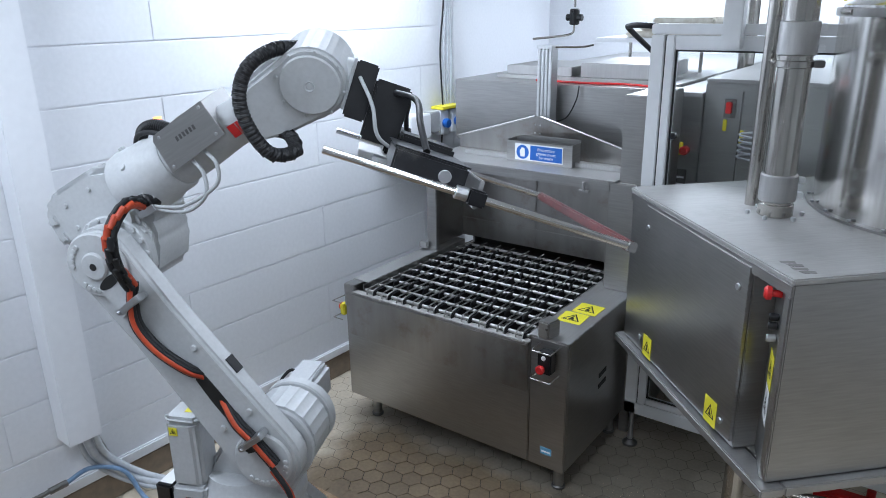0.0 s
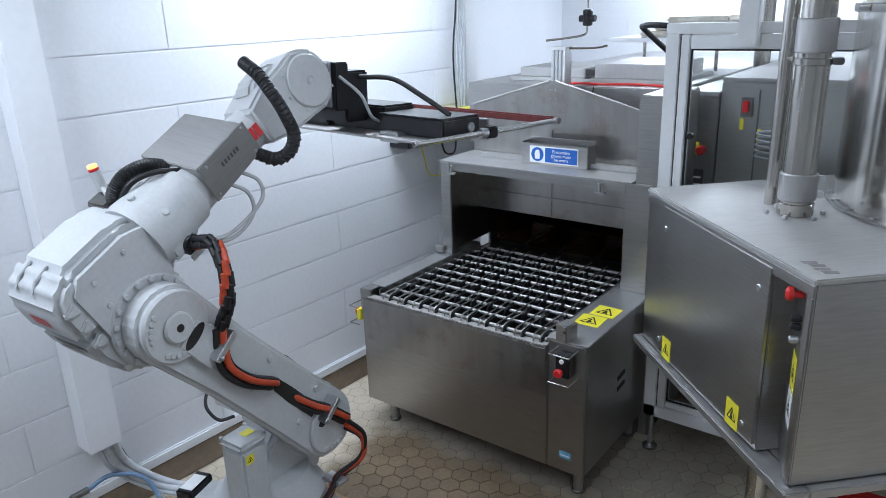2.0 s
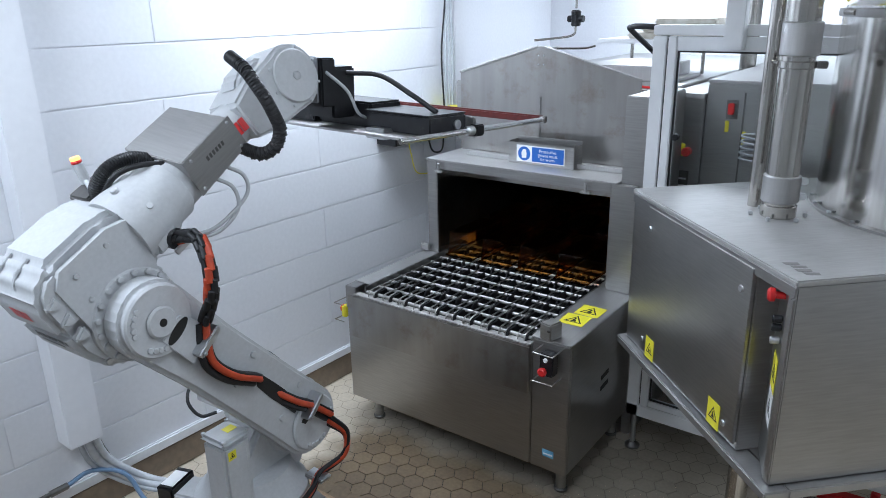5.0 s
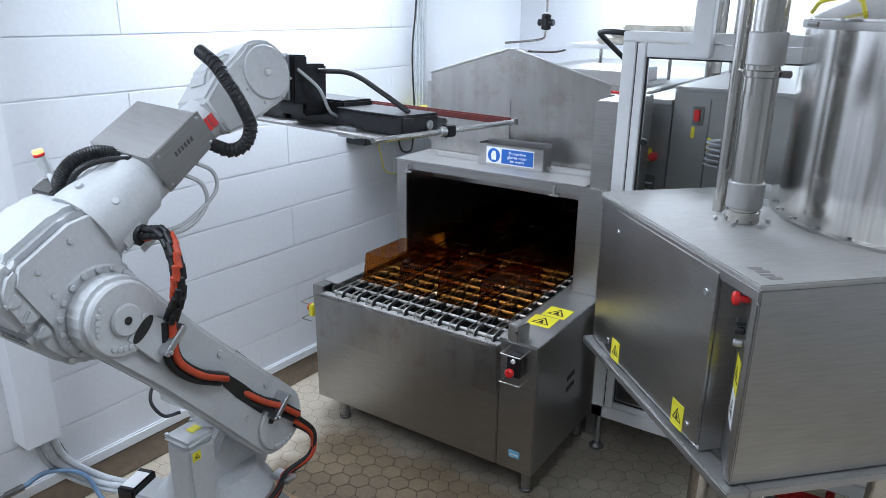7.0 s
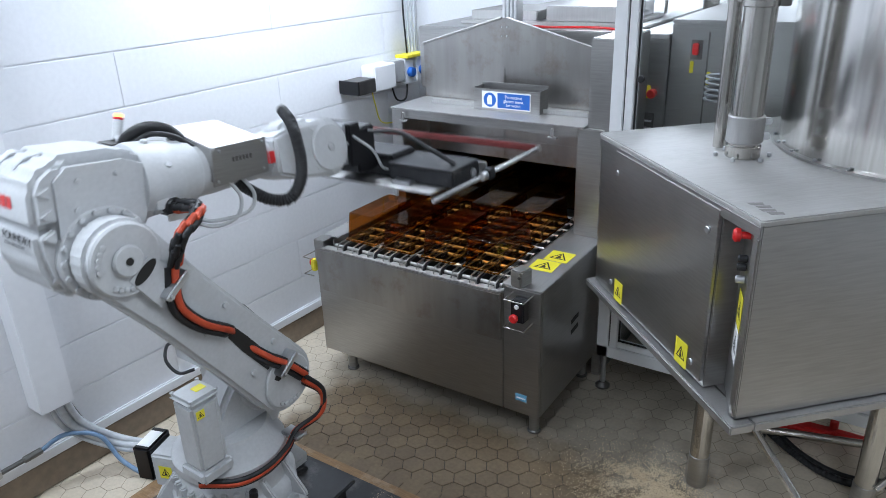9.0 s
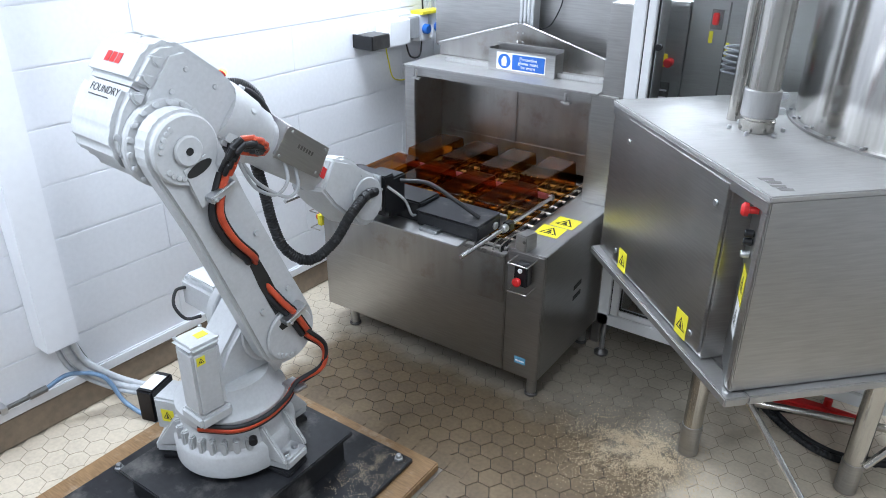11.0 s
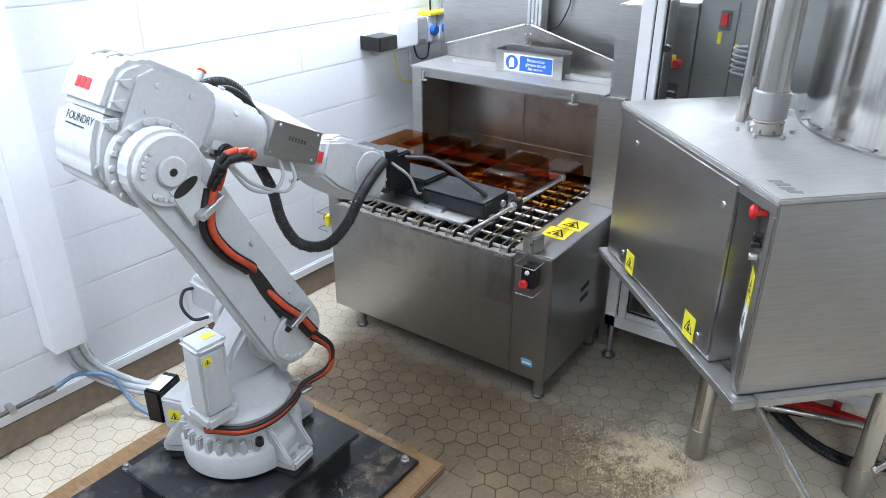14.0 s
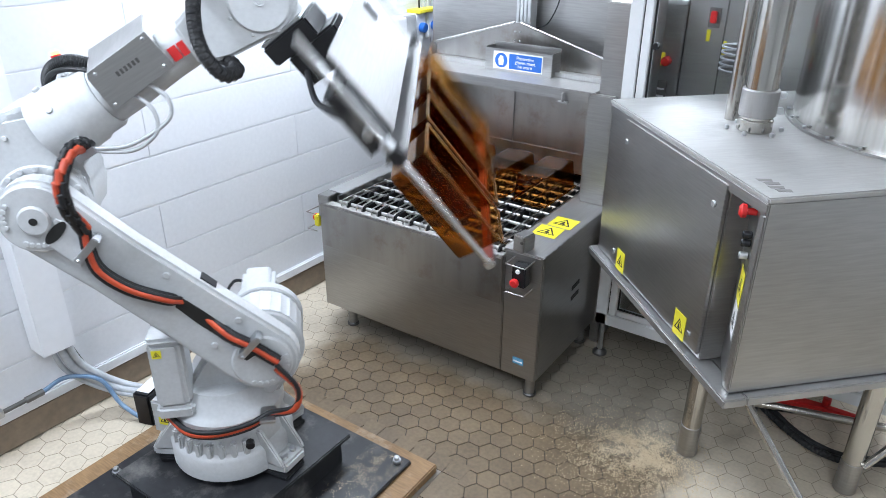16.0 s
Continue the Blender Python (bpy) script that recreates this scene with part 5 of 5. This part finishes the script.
# seconds and the six joint angles in degrees
HOLD = (92.7, -42.0, 13.2, -14.5, 31.8, 12.8)
PICK = (85.0, -20.5, 62.3, -8.6, -41.4, 7.2)
JOINTS = [
    (0.0, (24.1, -37.0, 8.1, 19.5, 51.0, -25.2)), (0.5, (23.9, -36.4, 6.6, 22.0, 42.9, -19.6)), (0.8, (25.5, -37.3, 7.4, 24.0, 38.5, -19.3)), (1.0, (30.8, -37.9, 8.0, 24.8, 36.8, -19.0)),
    (1.2, (53.4, -39.3, 9.2, 14.1, 35.5, -10.5)), (1.35, (71.0, -40.5, 11.0, 3.0, 33.8, -2.0)), (1.5, (85.7, -41.5, 12.4, -6.9, 32.4, 6.6)), (1.8, (91.5, -42.0, 13.1, -13.0, 31.9, 11.8)), (2.1, HOLD), (3.5, HOLD), (8.5, HOLD),
    (8.75, (91.0, -40.5, 27.5, -14.0, 14.0, 13.0)), (9.0, (87.5, -36.9, 42.6, -11.0, -6.0, 10.0)), (9.2, (86.5, -31.0, 48.7, -11.5, -17.0, 10.5)), (9.4, (85.9, -27.0, 52.0, -11.7, -24.0, 10.9)), (9.7, (85.7, -26.0, 53.0, -11.5, -25.5, 10.7)),
    (10.7, (85.4, -22.5, 58.5, -9.8, -35.0, 8.5)), (11.6, PICK), (13.5, PICK), (13.75, (85.0, -23.7, 59.5, -9.3, -35.0, 8.0)), (14.0, (85.0, -27.5, 56.2, -10.2, -28.0, 8.9)), (14.5, (84.8, -29.6, 54.8, -12.0, -24.0, 9.6)),
    (14.75, (85.3, -33.2, 53.0, -13.0, -19.0, 9.5)), (15.0, (86.1, -37.3, 50.3, -14.0, -12.0, 9.1)), (15.2, (88.5, -39.5, 33.0, -13.0, 5.0, 11.0)), (15.4, (91.6, -41.1, 17.8, -12.0, 26.0, 12.0)), (15.5, (88.0, -41.7, 15.8, -8.0, 32.0, -5.0)),
    (15.6, (81.5, -42.3, 14.6, -0.6, 38.2, -31.4)), (15.7, (73.8, -42.8, 14.4, 23.5, 48.0, -77.5)), (15.8, (60.5, -43.7, 13.1, 22.2, 63.1, -108.0)), (15.9, (52.5, -44.7, 14.5, 11.0, 73.0, -138.0)), (16.0, (44.7, -45.7, 16.2, -1.2, 81.8, -166.8)),
]


def turn_about(axis, deg):
    return Matrix.Rotation(radians(deg), 4, axis)


def chain(q):
    """The poses of the robot's links in its own space for six joint angles."""
    m1 = turn_about("Z", q[0])
    m2 = m1 @ Matrix.Translation((A1, 0, D1)) @ turn_about("Y", q[1])
    m3 = m2 @ Matrix.Translation((0, 0, A2)) @ turn_about("Y", q[2])
    m4 = m3 @ Matrix.Translation((0, 0, A3)) @ turn_about("X", q[3])
    m5 = m4 @ Matrix.Translation((D4, 0, 0)) @ turn_about("Y", q[4])
    m6 = m5 @ turn_about("X", q[5])
    return m1, m2, m3, m4, m5, m6 @ Matrix.Translation((D6, 0, 0))


LINKS = (turn, arm, up, fore, wrist, grip)

# the thick hose and the cable bundle bend with the arm: short rigid pieces along a line in the upper arm's space
LINE_START = [(0.984, -0.04, 0.266), (0.938, -0.121, 0.289), (0.862, -0.175, 0.279), (0.795, -0.197, 0.215), (0.768, -0.192, 0.122), (0.776, -0.172, 0.027), (0.82, -0.108, -0.001), (0.80, -0.044, 0.058), (0.726, 0.0, 0.105)]
LINE_HOLD = [(0.786, -0.06, 0.40), (0.761, -0.129, 0.377), (0.747, -0.163, 0.335), (0.74, -0.185, 0.28), (0.734, -0.195, 0.222), (0.725, -0.198, 0.165), (0.691, -0.181, 0.119), (0.65, -0.14, 0.111), (0.615, -0.09, 0.165)]
LINE_SWING = [(0.785, -0.02, 0.317), (0.747, -0.101, 0.28), (0.727, -0.159, 0.213), (0.723, -0.187, 0.125), (0.719, -0.175, 0.033), (0.661, -0.143, -0.029), (0.591, -0.088, 0.0), (0.534, -0.042, 0.062), (0.463, 0.0, 0.112)]
LINE_RISE = [(1.022, -0.10, 0.264), (0.937, -0.141, 0.185), (0.872, -0.173, 0.094), (0.846, -0.174, -0.025), (0.798, -0.148, -0.131), (0.703, -0.098, -0.155), (0.618, -0.056, -0.087), (0.556, -0.024, 0.014), (0.481, 0.02, 0.10)]
LINE_PICK = [(1.062, -0.10, 0.21), (0.948, -0.146, 0.158), (0.895, -0.148, 0.04), (0.897, -0.113, -0.088), (0.856, -0.054, -0.201), (0.748, 0.003, -0.183), (0.647, 0.025, -0.098), (0.557, 0.037, 0.0), (0.462, 0.04, 0.094)]
LINE_END = [(0.847, -0.08, 0.326), (0.821, -0.132, 0.294), (0.793, -0.171, 0.251), (0.765, -0.19, 0.194), (0.752, -0.19, 0.128), (0.758, -0.167, 0.068), (0.786, -0.117, 0.047), (0.777, -0.066, 0.083), (0.737, -0.02, 0.11)]
BENDS = [(0.0, LINE_START), (1.0, LINE_START), (1.5, LINE_HOLD), (8.6, LINE_HOLD), (9.3, LINE_SWING), (9.7, LINE_SWING), (11.4, LINE_PICK), (13.5, LINE_PICK), (14.0, LINE_RISE), (14.6, LINE_SWING), (15.05, LINE_SWING), (15.4, LINE_HOLD), (15.6, LINE_HOLD), (16.0, LINE_END)]


def bend_at(t):
    """The hose's line at a time, between the two bends about it."""
    for (t0, a), (t1, b) in zip(BENDS, BENDS[1:]):
        if t0 <= t <= t1:
            k = (t - t0) / (t1 - t0)
            return [Vector(p).lerp(Vector(q), k) for p, q in zip(a, b)]


def bundle_at(t, q):
    """The cable bundle's line from the lower arm's clip to its outlet on the upper arm."""
    m = (Matrix.Translation((0, 0, A2)) @ turn_about("Y", q[2])).inverted()
    low, mid, out = m @ Vector((0.075, -0.228, 0.765)), m @ Vector((0.135, -0.285, 0.845)), Vector((0.235, -0.135, 0.10))
    top = (mid + out) / 2 + Vector((0.005, -0.075, 0.03))
    return [low, mid, top, out + Vector((0.012, -0.08, 0.02)), out + Vector((0, 0.03, 0))]


def along(line, n):
    """n poses at even steps of a smooth line, z along it."""
    fine = spline(line, 12)
    run = [0.0]
    for a, b in zip(fine, fine[1:]):
        run.append(run[-1] + (b - a).length)
    at = [Vector([float(np.interp(run[-1] * k / n, run, [p[i] for p in fine])) for i in range(3)]) for k in range(n + 1)]
    return [aim(a, b) for a, b in zip(at, at[1:])]


N_HOSE, N_CABLE = 28, 13
hose_pieces = []
for k in range(N_HOSE):
    rings = [(0, -0.003)] + [(0.0225 - (0.0022 if i % 2 else 0), -0.003 + 0.046 * i / 8) for i in range(9)] + [(0, 0.043)]
    ob = part("hose_piece", lathe(rings, 14), RUBBER, robot, "thick black corrugated hose" if k == 0 else "", smooth=True)
    hose_pieces.append(ob)
cable_pieces = []
for r, a0, mt in ((0.0115, 0, ORANGE), (0.0115, 95, RUBBER), (0.0105, 190, RUBBER), (0.0085, 275, RUBBER)):
    for k in range(N_CABLE):
        a = radians(a0 + 24 * k)
        cable_pieces.append((k, part("cable_piece", cyl(r, -0.006, 0.044, 10, 0.003, Matrix.Translation((0.0135 * math.cos(a), 0.0135 * math.sin(a), 0))), mt, robot, smooth=True)))

# ---------------------------------------------------------------- amber cages
CAGE_X, CAGE_Y0, CAGE_Z = (-1.12, -0.875, -0.62, -0.37), 0.075, 0.829


RIM = ((0.094, 0.193, 0.0), (0.104, 0.203, 0.0), (0.104, 0.203, 0.006), (0.094, 0.193, 0.0065))
WALLS = ((0.0935, 0.1925, 0.007), (0.0830, 0.180, 0.147), (0.0815, 0.1785, 0.152), (0.078, 0.175, 0.154))


def cage_mesh(levels, closed):
    """Rounded rectangles stacked into a tapered thin wall, closed on top or not."""
    bm = bmesh.new()
    rings = []
    for hx, hy, z in levels:
        r = 0.014
        ring = []
        for cx, cy, a0 in ((hx - r, hy - r, 0), (-hx + r, hy - r, 90), (-hx + r, -hy + r, 180), (hx - r, -hy + r, 270)):
            for k in range(4):
                a = radians(a0 + 30 * k)
                ring.append(bm.verts.new((cx + r * math.cos(a), cy + r * math.sin(a), z)))
        rings.append(ring)
    for a, b in zip(rings, rings[1:]):
        for k in range(16):
            bm.faces.new((a[k], a[(k + 1) % 16], b[(k + 1) % 16], b[k]))
    if closed:
        bm.faces.new(rings[-1])
    bmesh.ops.recalc_face_normals(bm, faces=bm.faces)
    bmesh.ops.solidify(bm, geom=bm.faces[:], thickness=0.0028)
    return bm


cage0 = tagged(part("rodent_cage", cage_mesh(WALLS, True), AMBER), "clear amber plastic cage upside down on the grid", "cage", "cages on the washer")
part("rim", cage_mesh(RIM, False), AMBER, cage0)
cages = []
for row, y in enumerate((CAGE_Y0 + 0.203, CAGE_Y0 + 0.203 + 0.455, CAGE_Y0 + 0.203 + 1.02, CAGE_Y0 + 0.203 + 1.475)):
    for n, x in enumerate(CAGE_X):
        ob = cage0 if not cages else copy_thing(cage0, pose(x, y, CAGE_Z))
        for piece in (ob, *ob.children):
            piece.visible_shadow = False
        cages.append((row, ob, (x, y)))
BELT = [(0.0, 1.06), (3.2, 1.06), (3.6, 1.00), (5.8, 0.43), (6.3, 0.30), (6.7, 0.20), (7.2, 0.095), (7.6, 0.02), (8.0, 0.0), (16.0, 0.0)]
PICK_UP = 13.5


def carried():
    """The front row's poses while the gripper holds it."""
    here = Matrix.Translation((RX, RY, RZ))
    start = (here @ chain(PICK)[5]).inverted()
    rows = []
    for (t0, q0), (t1, q1) in zip(JOINTS, JOINTS[1:]):
        if t0 >= PICK_UP:
            rows.append((t0, here @ chain(q0)[5] @ start))
    rows.append((16.0, here @ chain(JOINTS[-1][1])[5] @ start))
    return rows

# ---------------------------------------------------------------- floor pieces
def hexagon(r, z0, z1):
    return prism([(r * math.cos(math.pi / 3 * k), r * math.sin(math.pi / 3 * k)) for k in range(6)], z0, z1, 0)


hx = hexagon(PITCH / math.sqrt(3) - 0.0022, -0.006, 0.0)
bmesh.ops.bevel(hx, geom=[e for e in hx.edges if all(v.co.z > -0.001 for v in e.verts)], offset=0.0014, segments=1, affect="EDGES")
first = part("tile", hx, TILE, floor)
spots = []
ca, sa = math.cos(radians(TURN)), math.sin(radians(TURN))
for i in range(-45, 60):
    for j in range(-60, 60):
        u, v = i * PITCH * math.cos(math.pi / 6), i * PITCH * 0.5 + j * PITCH
        x, y = HX + u * ca - v * sa, HY + u * sa + v * ca
        if -1.86 < x < 2.6 and -2.2 < y < 2.4:
            if BAND[0] + 0.03 < x < BAND[1] - 0.06 and BAND[2] < y < BAND[3] - 0.06:
                continue
            spots.append((x, y))
near = sorted(spots, key=lambda s: math.hypot(s[0] + 0.1, s[1] + 0.35))
first.location = (*near[0], 0)
for x, y in near[1:300]:
    ob = new("tile", first.data)
    ob.parent, ob.location = floor, (x, y, random.uniform(-0.0012, 0.0004))
bm = bmesh.new()
R6 = PITCH / math.sqrt(3) - 0.0022
for x, y in near[300:]:
    bm.faces.new([bm.verts.new((x + R6 * math.cos(math.pi / 3 * k), y + R6 * math.sin(math.pi / 3 * k), -0.001)) for k in range(6)])
tagged(part("far_tiles", bm, TILE, floor), kind="stuff")
# cut tiles in a straight border round the robot's board
bx0, bx1, by0, by1 = BAND
n = 14
for k in range(n):
    a, b = bx0 + (bx1 - bx0) * k / n, bx0 + (bx1 - bx0) * (k + 1) / n
    part("border_tile", box(a + 0.002, b - 0.002, by1 - 0.1, by1 - 0.002, -0.006, 0.0003, 0.001), TILE, floor)
for k in range(10):
    a, b = by0 + (by1 - 0.1 - by0) * k / 10, by0 + (by1 - 0.1 - by0) * (k + 1) / 10
    part("border_tile", box(bx1 - 0.1, bx1 - 0.002, a + 0.002, b - 0.002, -0.006, 0.0003, 0.001), TILE, floor)
part("border_fill", box(bx0, bx1 - 0.102, by0, by1 - 0.102, -0.006, -0.0005, 0), SCREED, floor)

# spilt bedding: a thin heap of chips
bm = bmesh.new()
rc = random.Random(7)
for k in range(36000):
    if k % 2:
        x, y = rc.gauss(0.58, 0.10), rc.gauss(-0.01, 0.075)
    else:
        x, y = rc.gauss(0.56, 0.18), rc.gauss(-0.07, 0.14)
    d = math.hypot(x - 0.56, y + 0.03) * 4
    if noise.noise(Vector((x * 14, y * 14, 0))) + 0.6 * noise.noise(Vector((x * 45, y * 45, 3))) < rc.gauss(0.05, 0.45):
        continue
    if math.hypot(x - 0.742, y - 0.118) < 0.05:
        continue
    s = rc.uniform(0.0012, 0.0034)
    h = 0.0012 + max(0, 0.010 * (1 - d * 1.4)) * rc.random()
    r = Euler((rc.uniform(-0.6, 0.6), rc.uniform(-0.6, 0.6), rc.uniform(0, 6.28))).to_matrix()
    bm.faces.new([bm.verts.new(Vector((x, y, h)) + r @ Vector(q)) for q in ((-s, -s * 0.5, 0), (s, -s * 0.6, 0), (s * 0.8, s * 0.6, 0), (-s * 0.7, s * 0.5, 0))])
tagged(part("bedding_spill", bm, CHIP), "spilt pale wood shavings scattered on the tiles", "spilt bedding", kind="stuff")

# crumbs and dust trodden onto the plinth's floor plate
bm = bmesh.new()
for k in range(3400):
    x, y = rc.gauss(-0.34, 0.075), rc.gauss(-0.88, 0.16)
    if not (BX + 0.335 < x < BX + 0.54 and BY - 0.55 < y < BY + 0.47) or noise.noise(Vector((x * 22, y * 22, 5))) < rc.gauss(0.1, 0.3):
        continue
    q = rc.uniform(0.0008, 0.0026)
    turned = Matrix.Rotation(rc.uniform(0, 6.28), 3, "Z")
    bm.faces.new([bm.verts.new(Vector((x, y, 0.0668 + rc.random() * 0.001)) + turned @ Vector(c)) for c in ((-q, -q * 0.6, 0), (q, -q * 0.5, 0), (q * 0.7, q * 0.6, 0), (-q * 0.8, q * 0.5, 0))])
tagged(part("plinth_crumbs", bm, CHIP), "pale crumbs and dust on the black plinth plate", "crumbs", kind="stuff")


def motions():
    walk(door, [(t, pose(0, 0, z)) for t, z in DOOR_LIFT])
    for n, link in enumerate(LINKS):
        walk(link, [(t, chain(q)[n]) for t, q in JOINTS])
    times = sorted({t for t, q in JOINTS} | {t for t, b in BENDS})
    angles = {t: [float(np.interp(t, [r[0] for r in JOINTS], [r[1][i] for r in JOINTS])) for i in range(6)] for t in times}
    hose_rows = [[(t, chain(angles[t])[2] @ m) for m in along(bend_at(t), N_HOSE)] for t in times]
    cable_rows = [[(t, chain(angles[t])[2] @ m) for m in along(bundle_at(t, angles[t]), N_CABLE)] for t in times]
    for k, ob in enumerate(hose_pieces):
        walk(ob, [row[k] for row in hose_rows])
    for k, ob in cable_pieces:
        walk(ob, [row[k] for row in cable_rows])
    lifted = carried()
    for row, ob, (x, y) in cages:
        still = pose(x, y, CAGE_Z)
        rows = [(t, pose(0, off, 0) @ still) for t, off in BELT if row or t < PICK_UP]
        if row == 0:
            rows += [(t, m @ still) for t, m in lifted]
        walk(ob, rows)


motions()
